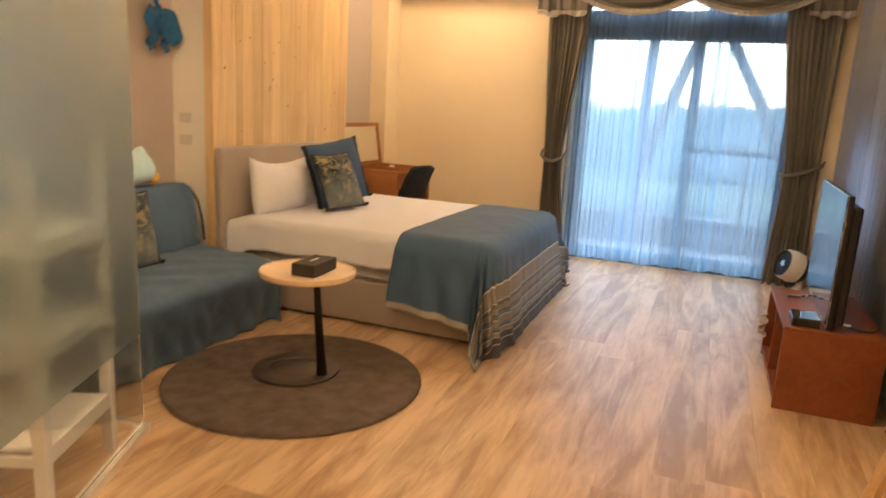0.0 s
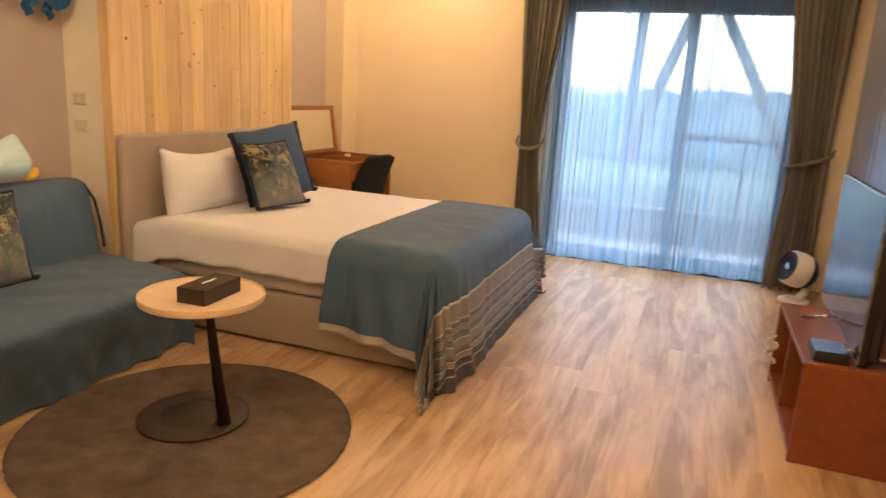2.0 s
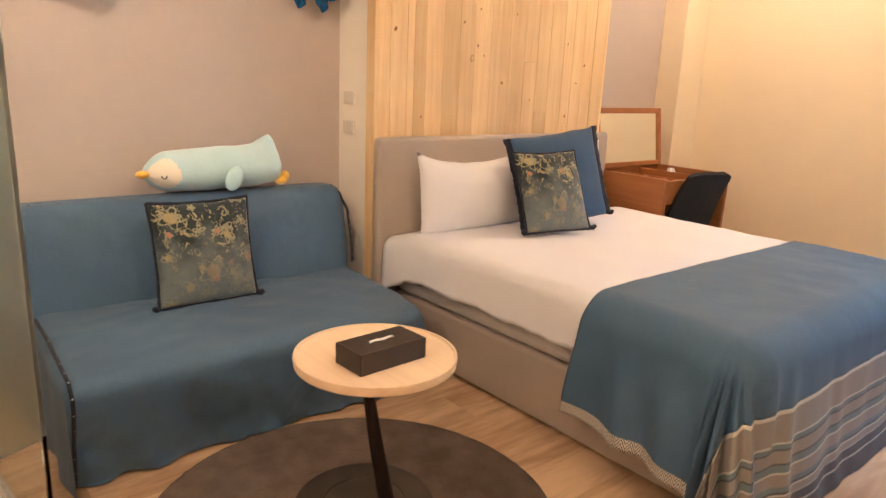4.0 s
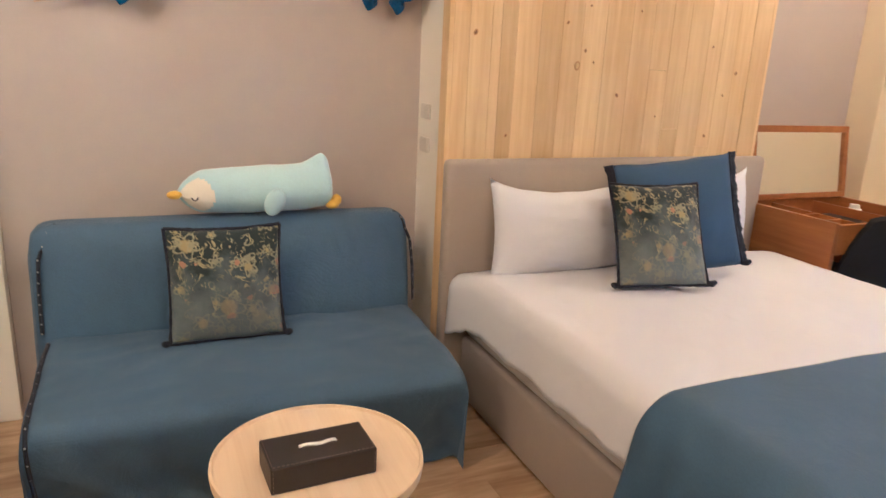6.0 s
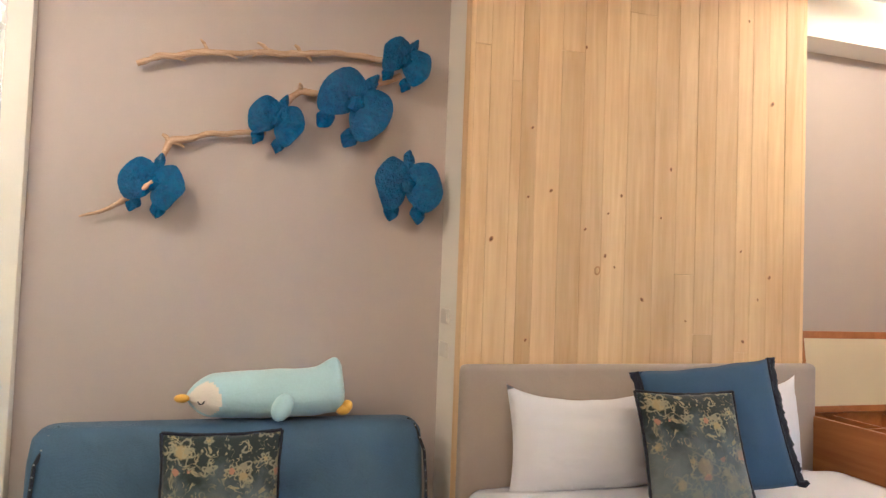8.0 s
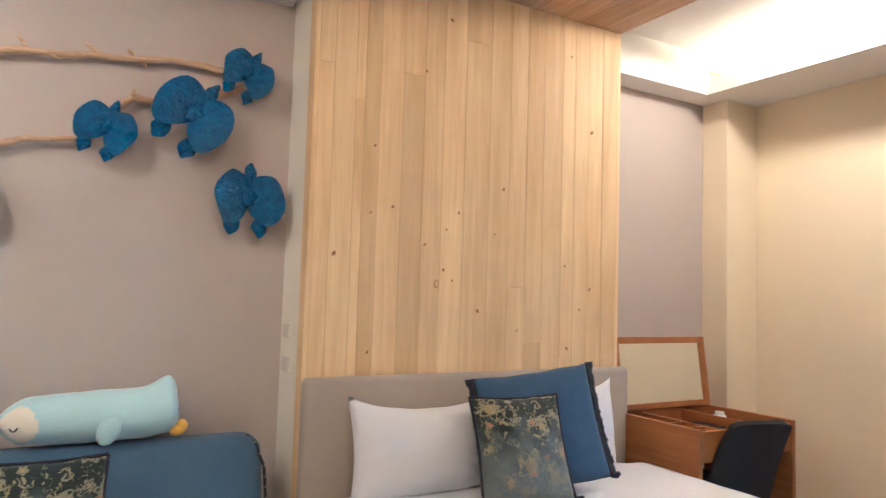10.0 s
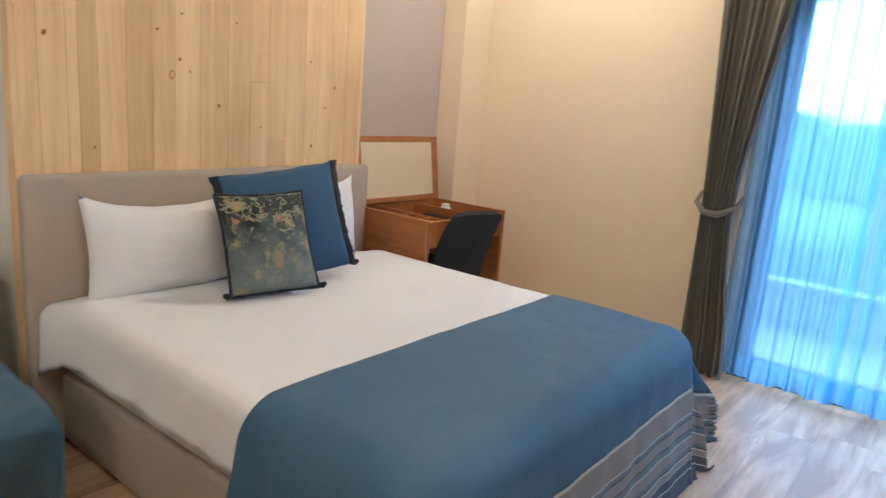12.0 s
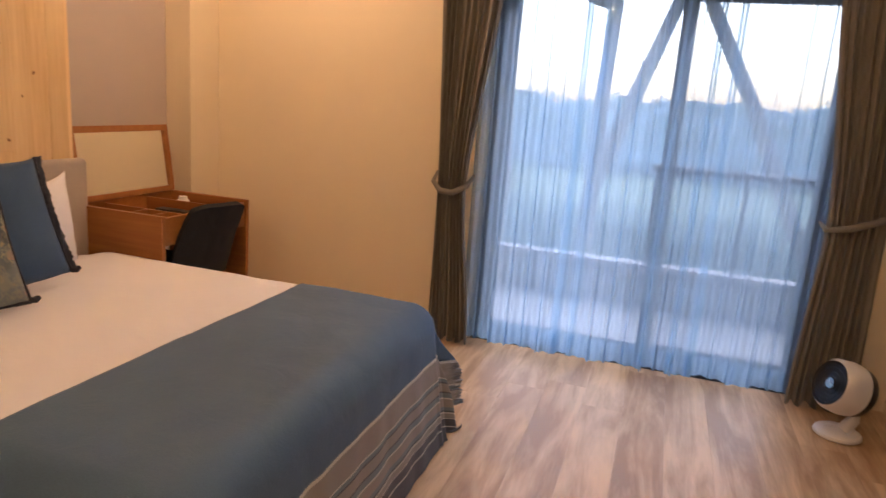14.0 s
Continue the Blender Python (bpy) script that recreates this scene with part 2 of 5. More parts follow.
def floral_material():
    """Velvet with woven flowers: dark teal above, grey-blue below."""
    a = Mat("floral_velvet")
    uv = a.coords("UV", (1, 1, 1))
    sep = a.n("SeparateXYZ", Vector=uv)
    blot = a.noise(uv, 5.0, 4)
    h = a.math("ADD", sep.outputs["Y"], a.math("MULTIPLY", a.math("SUBTRACT", blot, 0.5), 0.9))
    base = a.ramp(h, [(0.15, (0.150, 0.180, 0.185)), (0.5, (0.080, 0.105, 0.110)), (0.75, (0.010, 0.024, 0.028))])
    n1 = a.n("TexNoise", Vector=uv, Scale=7.5, Detail=1.5, Distortion=1.6).outputs["Fac"]
    vine = a.ramp(a.math("ABSOLUTE", a.math("SUBTRACT", n1, 0.5)), [(0.010, (1, 1, 1)), (0.045, (0, 0, 0))])
    broken = a.ramp(a.noise(uv, 9.0, 2), [(0.46, (0, 0, 0)), (0.56, (1, 1, 1))])
    upper = a.ramp(a.math("ADD", h, a.math("MULTIPLY", a.math("SUBTRACT", a.noise(uv, 6.0, 2), 0.5), 1.2)), [(0.36, (0, 0, 0)), (0.62, (1, 1, 1))])
    col = a.mix(a.math("MULTIPLY", a.math("MULTIPLY", vine, broken), a.math("ADD", a.math("MULTIPLY", upper, 0.70), 0.18)), base, (0.38, 0.33, 0.17))
    for scale, size, tint in ((3.6, 0.105, True), (6.5, 0.062, False)):
        vor = a.n("TexVoronoi", Vector=uv, Scale=scale, Randomness=0.85)
        off = a.t.nodes.new("ShaderNodeVectorMath")
        off.operation = "SUBTRACT"
        a.link(uv, off.inputs[0])
        a.link(vor.outputs["Position"], off.inputs[1])
        o = a.n("SeparateXYZ", Vector=off.outputs[0])
        ang = a.math("ARCTAN2", o.outputs["Y"], o.outputs["X"])
        r = a.math("SQRT", a.math("ADD", a.math("MULTIPLY", o.outputs["X"], o.outputs["X"]), a.math("MULTIPLY", o.outputs["Y"], o.outputs["Y"])))
        r = a.math("ADD", r, a.math("MULTIPLY", a.math("SUBTRACT", a.noise(uv, 26.0, 2), 0.5), 0.045))
        pick = a.n("SeparateColor", Color=vor.outputs["Color"])
        span = a.math("MULTIPLY", a.math("ADD", pick.outputs[2], 0.55), size)
        edge = a.math("MULTIPLY", a.math("ADD", 0.70, a.math("MULTIPLY", a.math("COSINE", a.math("ADD", a.math("MULTIPLY", ang, 5.0), a.math("MULTIPLY", pick.outputs[1], 6.0))), 0.20)), span)
        rim = a.ramp(a.math("ABSOLUTE", a.math("SUBTRACT", r, edge)), [(0.006, (1, 1, 1)), (0.016, (0, 0, 0))])
        heart = a.ramp(a.math("DIVIDE", r, span), [(0.36, (1, 1, 1)), (0.50, (0, 0, 0))])
        show = a.math("GREATER_THAN", pick.outputs[0], 0.42)
        fcol = a.ramp(pick.outputs[1], [(0.0, (0.42, 0.34, 0.15)), (0.4, (0.46, 0.23, 0.13)), (0.68, (0.30, 0.29, 0.18))], True)
        col = a.mix(a.math("MULTIPLY", rim, a.math("MULTIPLY", show, a.math("ADD", a.math("MULTIPLY", upper, 0.5), 0.22))), col, (0.36, 0.34, 0.20))
        col = a.mix(a.math("MULTIPLY", a.math("MULTIPLY", heart, show), a.math("ADD", a.math("MULTIPLY", upper, 0.45), 0.40)), col, fcol)
    a.bump(a.noise(uv, 90.0, 3), 0.3, 0.004)
    return a.put(Base_Color=col, Roughness=0.8, Sheen_Weight=0.15)


def throw_material():
    """Blue throw; its foot hem is banded in grey, blue and white, with a lace edge. UV.x runs along the bed, UV.y across it, in metres."""
    a = Mat("blue_throw_with_banded_hem")
    uv = a.coords("UV", (1, 1, 1))
    sep = a.n("SeparateXYZ", Vector=uv)
    u, v = sep.outputs["X"], sep.outputs["Y"]
    obj = a.coords()
    fine, big = a.noise(obj, 300.0, 2), a.noise(obj, 4.0, 3)
    blue = a.ramp(a.math("ADD", a.math("MULTIPLY", fine, 0.5), a.math("MULTIPLY", big, 0.5)), [(0.3, (0.048, 0.102, 0.185)), (0.7, (0.072, 0.142, 0.245))])
    grey, mist, ink, lace = (0.25, 0.235, 0.215), (0.12, 0.175, 0.215), (0.030, 0.040, 0.066), (0.60, 0.58, 0.52)
    lo, hi = 0.56, 1.14
    s = [(0.0, mist), (0.70, lace), (0.711, grey), (0.785, lace), (0.791, mist), (0.803, ink), (0.809, grey), (0.842, ink), (0.847, mist), (0.866, lace), (0.872, grey), (0.905, mist), (0.918, ink), (0.926, lace), (0.931, grey), (0.950, lace), (0.954, ink), (0.982, lace), (0.987, ink)]
    band = a.ramp(a.math("DIVIDE", a.math("SUBTRACT", u, lo), hi - lo), [(max(0.0, (p - lo) / (hi - lo)), c) for p, c in s], True)
    knit = a.noise(uv, 120.0, 3)
    band = a.mix(a.math("MULTIPLY", knit, 0.36), band, shade(grey, 0.8))
    hem = a.math("GREATER_THAN", u, 0.70)
    col = a.mix(hem, blue, band)
    zz = a.math("PINGPONG", a.math("MULTIPLY", u, 1.0), 0.012)
    edge = a.math("LESS_THAN", v, 0.038)
    pattern = a.math("GREATER_THAN", a.math("SINE", a.math("MULTIPLY", a.math("ADD", a.math("MULTIPLY", zz, 2.0), v), 500.0)), -0.1)
    col = a.mix(edge, col, a.mix(pattern, shade(grey, 0.7), lace))
    h = a.math("ADD", a.noise(obj, 11.0, 4, 0.6, 0.6), a.math("MULTIPLY", fine, 0.15))
    a.bump(h, 0.25, 0.012)
    return a.put(Base_Color=col, Roughness=0.72, Sheen_Weight=0.06)


M_MESH = screen_material()
M_SHEER, M_SIDE, M_SHADE = sheer_material(), side_curtain_material(), shade_material()
M_FROST = glass_material("frosted_glass", (0.65, 0.74, 0.70), 0.29)
M_CLEAR = glass_material("clear_glass", (0.95, 0.98, 0.97), 0.0)
M_FLORAL, M_THROW = floral_material(), throw_material()
M_MIRROR = Mat("mirror").put(Base_Color=(0.86, 0.88, 0.86), Metallic=1.0, Roughness=0.02)
M_COVE = glowing("warm_cove_strip", (1.0, 0.66, 0.30), 21.0)
M_LED = glowing("downlight_lens", (1.0, 0.80, 0.55), 3.5)
M_BULB = glowing("warm_bulb", (1.0, 0.66, 0.32), 7.0)
M_SLAB = plain("balcony_tile", (0.13, 0.135, 0.14), 0.6, 0, 0.1, 5, 80, 0.2)
# leaf green paled for outdoor haze; the crowns and pot plant share it
M_LEAF = plain("foliage", (0.22, 0.28, 0.23), 0.9, 0, 0.12, 1.2, 14.0, 0.3)
# distance haze is put into this pale, grey-green colour
M_FAR = plain("far_foliage_haze_tint", (0.55, 0.61, 0.59), 0.9, 0, 0.14, 0.2, 2.0, 0.1)
M_BARK = plain("grey_bark", (0.26, 0.24, 0.22), 0.85, 0, 0.3, 6, 60, 0.6)
M_GRASS = plain("meadow", (0.12, 0.18, 0.13), 0.9, 0, 0.2, 0.3, 8.0, 0.3)


# ---- mesh helpers ----
def finish(bm, name, material, smooth=False, angle=40):
    bmesh.ops.recalc_face_normals(bm, faces=bm.faces)
    me = bpy.data.meshes.new(name)
    bm.to_mesh(me)
    bm.free()
    for m in material if isinstance(material, (list, tuple)) else [material]:
        me.materials.append(m)
    if smooth:
        for p in me.polygons:
            p.use_smooth = True
        me.set_sharp_from_angle(angle=radians(angle))
    return me


def part(name, bm, material, parent=None, label="", smooth=False, angle=40):
    ob = new(name, finish(bm, name, material, smooth, angle))
    ob.parent = parent
    return tagged(ob, label)


def thing(name, label, category, group="", kind="", at=(0, 0, 0)):
    ob = new(name)
    ob.empty_display_size = 0.05
    ob.location = at
    return tagged(ob, label, category, group, kind)


def box(x0, y0, z0, x1, y1, z1, bevel=0.0, segments=2, bm=None):
    own = bmesh.new()
    bmesh.ops.create_cube(own, size=1.0)
    for v in own.verts:
        v.co = Vector((x0 + (v.co.x + 0.5) * (x1 - x0), y0 + (v.co.y + 0.5) * (y1 - y0), z0 + (v.co.z + 0.5) * (z1 - z0)))
    if bevel:
        bmesh.ops.bevel(own, geom=own.edges[:], offset=bevel, segments=segments, affect="EDGES", profile=0.5)
    return joined(bm, own)


def joined(bm, own, index=0):
    """Adds own to bm, or gives own back where bm is None."""
    if index:
        for f in own.faces:
            f.material_index = index
    if bm is None:
        return own
    me = bpy.data.meshes.new("scratch")
    own.to_mesh(me)
    own.free()
    bm.from_mesh(me)
    bpy.data.meshes.remove(me)
    return bm


def lathe(profile, segments=48, m=None, bm=None, index=0):
    """A turned form: profile rows of (radius, height), round z."""
    own = bmesh.new()
    rings = []
    for r, z in profile:
        if r < 1e-5:
            rings.append([own.verts.new((0, 0, z))])
        else:
            rings.append([own.verts.new((r * math.cos(2 * math.pi * k / segments), r * math.sin(2 * math.pi * k / segments), z)) for k in range(segments)])
    for a, b in zip(rings, rings[1:]):
        for k in range(segments):
            q = [a[k % len(a)], a[(k + 1) % len(a)], b[(k + 1) % len(b)], b[k % len(b)]]
            q = list(dict.fromkeys(q))
            if len(q) > 2:
                own.faces.new(q)
    if m is not None:
        own.transform(m)
    return joined(bm, own, index)


def tube(points, radii, segments=10, bm=None, index=0):
    """A round bar through points, with a radius at each."""
    own = bmesh.new()
    pts = [Vector(p) for p in points]
    if not isinstance(radii, (list, tuple)):
        radii = [radii] * len(pts)
    rings, side = [], None
    for i, (p, r) in enumerate(zip(pts, radii)):
        way = (pts[min(i + 1, len(pts) - 1)] - pts[max(i - 1, 0)]).normalized()
        if side is None:
            side = way.orthogonal().normalized()
        side = (side - way * side.dot(way)).normalized()
        up = way.cross(side)
        rings.append([own.verts.new(p + r * (math.cos(2 * math.pi * k / segments) * side + math.sin(2 * math.pi * k / segments) * up)) for k in range(segments)])
    for a, b in zip(rings, rings[1:]):
        for k in range(segments):
            own.faces.new((a[k], a[(k + 1) % segments], b[(k + 1) % segments], b[k]))
    own.faces.new(rings[0][::-1])
    own.faces.new(rings[-1])
    return joined(bm, own, index)


def sheet(nu, nv, place, thick=0.0, uv=None, closed_u=False):
    """A surface from place(u, v), u and v from 0 to 1; thick gives it a back and edges."""
    bm = bmesh.new()
    grid = [[bm.verts.new(place(i / nu, j / nv)) for j in range(nv + 1)] for i in range(nu + 1)]
    layer = bm.loops.layers.uv.new("UVMap") if uv else None
    for i in range(nu):
        for j in range(nv):
            f = bm.faces.new((grid[i][j], grid[i + 1][j], grid[i + 1][j + 1], grid[i][j + 1]))
            if uv:
                for loop, (a, b) in zip(f.loops, ((i, j), (i + 1, j), (i + 1, j + 1), (i, j + 1))):
                    loop[layer].uv = uv(a / nu, b / nv)
    if thick:
        bm.normal_update()
        back = [[bm.verts.new(v.co - v.normal * thick) for v in row] for row in grid]
        walls = [(((i + 1, j), (i, j), (i, j + 1), (i + 1, j + 1)), (1, 1, 1, 1)) for i in range(nu) for j in range(nv)]
        for i in range(nu):
            walls += [(((i, 0), (i, 0), (i + 1, 0), (i + 1, 0)), (0, 1, 1, 0)), (((i + 1, nv), (i + 1, nv), (i, nv), (i, nv)), (0, 1, 1, 0))]
        for j in range(nv):
            walls += [(((0, j + 1), (0, j + 1), (0, j), (0, j)), (0, 1, 1, 0)), (((nu, j), (nu, j), (nu, j + 1), (nu, j + 1)), (0, 1, 1, 0))]
        for at, side in walls:
            f = bm.faces.new([(back if s else grid)[i][j] for (i, j), s in zip(at, side)])
            if uv:
                for loop, (i, j) in zip(f.loops, at):
                    loop[layer].uv = uv(i / nu, j / nv)
    return bm


def wob(x, y, z, s=1.0):
    return noise.noise(Vector((x * s, y * s, z * s)))


def axes(origin, across, up):
    """A pose whose x runs across, z up and -y out of the face."""
    x = Vector(across).normalized()
    z = Vector(up)
    z = (z - x * z.dot(x)).normalized()
    y = z.cross(x)
    m = Matrix((x, y, z)).transposed().to_4x4()
    m.translation = origin
    return m


def pillow_mesh(w, h, d, seed, pinch=0.07, n=26, plump=0.55, low=0.02):
    """A stuffed cushion standing on its lower edge, x across, z up, y through."""
    bm = bmesh.new()
    layer = bm.loops.layers.uv.new("UVMap")

    def at(i, j, sign):
        u, v = 2 * i / n - 1, 2 * j / n - 1
        t = max(0.0, (1 - u * u) * (1 - v * v)) ** plump
        x = u * w / 2 * (1 - min(pinch, 0.06) * (1 - v * v) * abs(u))
        z = v * h / 2 * (1 - (pinch if v > 0 else low) * (1 - u * u) * abs(v))
        wr = 0.10 * wob(u * 2.1, v * 2.1, seed) + 0.05 * wob(u * 5, v * 5, seed + 3 + sign)
        return Vector((x, sign * d / 2 * t * (1 + wr), z + h / 2 + 0.025 * max(0.0, v) ** 4 * abs(u) ** 5 * (pinch > 0.1) + 0.006 * wob(u * 3, v, seed + 9)))

    rows = {}
    for sign in (-1, 1):
        for i in range(n + 1):
            for j in range(n + 1):
                rim = i in (0, n) or j in (0, n)
                key = (i, j, 0 if rim else sign)
                if key not in rows:
                    rows[key] = bm.verts.new(at(i, j, sign))
        for i in range(n):
            for j in range(n):
                keys = [(a, b, 0 if a in (0, n) or b in (0, n) else sign) for a, b in ((i, j), (i + 1, j), (i + 1, j + 1), (i, j + 1))]
                f = bm.faces.new([rows[k] for k in keys])
                for loop, k in zip(f.loops, keys):
                    loop[layer].uv = (k[0] / n, k[1] / n)
    return bm


def fringe_mesh(w, h, seed, pinch=0.07, sides=("l", "r"), size=0.011):
    """A knotted fringe along the edges of a cushion."""
    bm = None
    for s in sides:
        pts, rad = [], []
        for k in range(25):
            q = 2 * k / 24 - 1
            if s in "lr":
                e = -1 if s == "l" else 1
                p = (e * w / 2 * (1 - min(pinch, 0.06) * (1 - q * q)), 0.004 * wob(q * 4, seed, 1), q * h / 2 + h / 2)
            else:
                e = -1 if s == "b" else 1
                p = (q * w / 2, 0.004 * wob(q * 4, seed, 2), h / 2 + e * h / 2 * (1 - (pinch if e > 0 else 0.02) * (1 - q * q)))
            pts.append(p)
            rad.append(size * (0.75 + 0.5 * abs(wob(q * 30, seed, 5))))
        bm = tube(pts, rad, 6, bm)
    return bm


def flange_mesh(w, h, seed, pinch, s, wide):
    """A flat frayed border standing off one upright edge of a cushion."""
    e = -1 if s == "l" else 1

    def place(u, v):
        q = 2 * u - 1
        edge = w / 2 * (1 - min(pinch, 0.06) * (1 - q * q))
        out = wide * v * (1 + 0.35 * wob(q * 22, v, seed))
        return Vector((e * (edge + out), 0.006 * wob(q * 5, v * 2, seed) + 0.004 * v, q * h / 2 + h / 2 + 0.004 * v * wob(q * 30, 2, seed)))
    return sheet(48, 3, place, 0.004)


def placed(ob, m):
    ob.matrix_world = m
    return ob


# ---- the room's shell ----
XW, XR, YN, YF = -2.38, 1.45, -0.9, 6.50          # sofa wall, television wall, near wall, window wall
SOFFIT, CEIL, CANOPY = 2.345, 2.56, 2.470
DX0, DX1, DZ = -0.58, 1.10, 2.26                    # the balcony door's opening
DROP = 1.87                                         # under side of its transom


def structure(name, bm, material, label, smooth=False):
    return tagged(part(name, bm, material, None, label, smooth), "", name.split("_")[0], "", "structure")


floor = structure("floor", box(XW - 0.15, YN - 0.15, -0.14, XR + 0.15, YF + 0.15, -0.012), M_IRON, "brown oak-look plank floor")
wall_west = structure("wall_west", box(XW - 0.15, YN - 0.15, 0, XW, YF + 0.2, 2.75), M_TAUPE, "matt taupe papered wall behind the sofa and bed")
bm = box(XW - 0.15, YF, -0.1, DX0, YF + 0.2, 2.75)
box(DX1, YF, -0.1, XR + 0.15, YF + 0.2, 2.75, bm=bm)
box(DX0, YF, DZ, DX1, YF + 0.2, 2.75, bm=bm)
wall_north = structure("wall_north", bm, M_CREAM, "cream painted wall round the balcony door")
# the side windows behind the curtain: a tall one by its edge, further on a low one added for a glow
WA, WGLOW = (3.44, 3.82, 0.90, 2.15), (4.80, 5.72, 0.74, 1.28)
bm = box(XR, YN - 0.15, -0.1, XR + 0.2, WA[0], 2.75)
box(XR, WA[1], -0.1, XR + 0.2, WGLOW[0], 2.75, bm=bm)
box(XR, WGLOW[1], -0.1, XR + 0.2, YF + 0.2, 2.75, bm=bm)
for y0, y1, z0, z1 in (WA, WGLOW):
    box(XR, y0, -0.1, XR + 0.2, y1, z0, bm=bm)
    box(XR, y0, z1, XR + 0.2, y1, 2.75, bm=bm)
wall_east = structure("wall_east", bm, M_CREAM, "cream painted wall behind the television")
wall_south = structure("wall_south", box(XW - 0.15, YN - 0.15, 0, XR + 0.15, YN, 2.75), M_CREAM, "plain cream painted wall")
corner_column = structure("corner_column", box(XW, 6.245, 0, -2.215, YF, SOFFIT, 0.004), M_CREAM, "cream painted corner column by the vanity")
ceiling = structure("ceiling", box(XW - 0.15, YN - 0.15, CEIL, XR + 0.2, YF + 0.2, CEIL + 0.15), M_WHITE, "white painted upper ceiling of the tray")
for x0, y0, z0, x1, y1, z1 in ((XW, YN, SOFFIT, -2.22, 3.83, CEIL), (XW, 5.325, SOFFIT, -2.22, 6.10, CEIL), (XW, 6.10, SOFFIT, XR, YF, SOFFIT + 0.02), (1.02, YN, SOFFIT, XR, 6.10, SOFFIT + 0.02)):
    structure("ceiling_soffit", box(x0, y0, z0, x1, y1, z1), M_WHITE, "white dropped ceiling soffit")
structure("trim_cove", box(-2.22, 6.088, SOFFIT, 1.005, 6.1, SOFFIT + 0.07), M_WHITE, "white lip of the lit cove")
# unseen lip on the television side, added to hide the extra strip
structure("trim_cove", box(1.005, YN, SOFFIT, 1.019, 6.1, SOFFIT + 0.07), M_WHITE, "white lip of the lit cove")
baseboard = structure("baseboard", box(XR - 0.012, YN, 0, XR, YF, 0.07, 0.003), M_CREAM, "cream baseboard along the wall")

# cream end of the boxed-out bed wall, and its counterpart by the glass
bed_pier = structure("bed_pier", box(XW, 3.845, 0, -2.15, 5.315, CANOPY), M_IVORY, "cream painted boxed-out pier carrying the switches")
glass_pier = structure("glass_pier", box(XW, 2.335, 0, XW + 0.05, 2.41, SOFFIT, 0.003), M_IVORY, "cream jamb beside the glass partition")

# ---- lit cove and downlights, with unseen ones added as fill ----
cove = thing("cove_light", "warm glowing strip light hidden in the ceiling cove, its television side added", "ceiling light")
part("strip", box(-2.1, 6.22, SOFFIT + 0.022, 1.3, 6.25, SOFFIT + 0.036), M_COVE, cove)
# this television-side strip is unseen, added to brighten the room
part("strip", box(1.20, 0.4, SOFFIT + 0.022, 1.23, 6.0, SOFFIT + 0.036), M_COVE, cove)


def downlight(x, y, share, z=CEIL):
    d = thing("downlight_or_fill", "small round white recessed ceiling downlight, lit; all but the vanity one added", "ceiling light", "ceiling downlights", at=(x, y, z))
    part("trim_ring", lathe([(0.030, -0.001), (0.045, -0.001), (0.046, -0.008), (0.040, -0.012), (0.033, -0.012), (0.030, -0.006)], 28), M_WHITE, d, "white trim ring", True)
    part("lens", lathe([(0.0, -0.004), (0.032, -0.004)], 28), M_LED, d, "glowing lens")
    lamp = new("downlight_beam", bpy.data.lights.new("downlight_beam", "SPOT"))
    lamp.data.energy, lamp.data.color, lamp.data.spot_size, lamp.data.spot_blend, lamp.data.shadow_soft_size = DOWN * share, WARM, radians(176), 0.12, 0.05
    lamp.parent, lamp.location = d, (0, 0, -0.03)
    return d


DOWN = 12.0
# the first, by the vanity, is known; the other four are added fill
for x, y, share in ((-1.45, 5.85, 1.15), (0.30, 3.4, 0.78), (-1.00, 2.3, 0.75), (-0.55, 1.0, 0.8), (0.45, 0.0, 0.8)):
    downlight(x, y, share)

# ---- pine wall panel and canopy over the bed ----
PY0, PY1, PX = 3.836, 5.303, -2.09
panel = thing("pine_wall_panel", "knotty pine boards lining the wall behind the bed", "wall panel")
part("edge_board", box(-2.15, PY0, 0, PX, PY0 + 0.018, CANOPY, 0.002), M_PINE, panel, "pine side edge")
part("edge_board", box(-2.15, PY1, 0, PX, PY1 + 0.018, CANOPY, 0.002), M_PINE, panel, "pine side edge")
canopy = thing("pine_canopy", "pine board canopy hanging over the bed", "ceiling panel")


# ---- balcony door ----
def bars(bm, y0, y1, x0, x1, z0, z1, w):
    box(x0, y0, z0, x0 + w, y1, z1, 0.003, 1, bm)
    box(x1 - w, y0, z0, x1, y1, z1, 0.003, 1, bm)
    box(x0 + w, y0, z0, x1 - w, y1, z0 + w, 0.003, 1, bm)
    box(x0 + w, y0, z1 - w, x1 - w, y1, z1, 0.003, 1, bm)
    return bm


door = tagged(new("door_1"), "grey aluminium sliding balcony door with a transom light", "door", "", "structure")
bm = bmesh.new()
box(DX0, YF + 0.04, 0, DX0 + 0.04, YF + 0.14, DZ, 0.003, 1, bm)
box(DX1 - 0.04, YF + 0.04, 0, DX1, YF + 0.14, DZ, 0.003, 1, bm)
box(DX0 + 0.04, YF + 0.04, DROP, DX1 - 0.04, YF + 0.14, DROP + 0.17, 0.003, 1, bm)
box(DX0 + 0.04, YF + 0.04, DZ - 0.04, DX1 - 0.04, YF + 0.14, DZ, 0.003, 1, bm)
box(DX0 + 0.04, YF + 0.03, 0, DX1 - 0.04, YF + 0.15, 0.05, 0.003, 1, bm)
part("door_frame", bm, M_ALU, door, "grey aluminium frame with a deep transom")
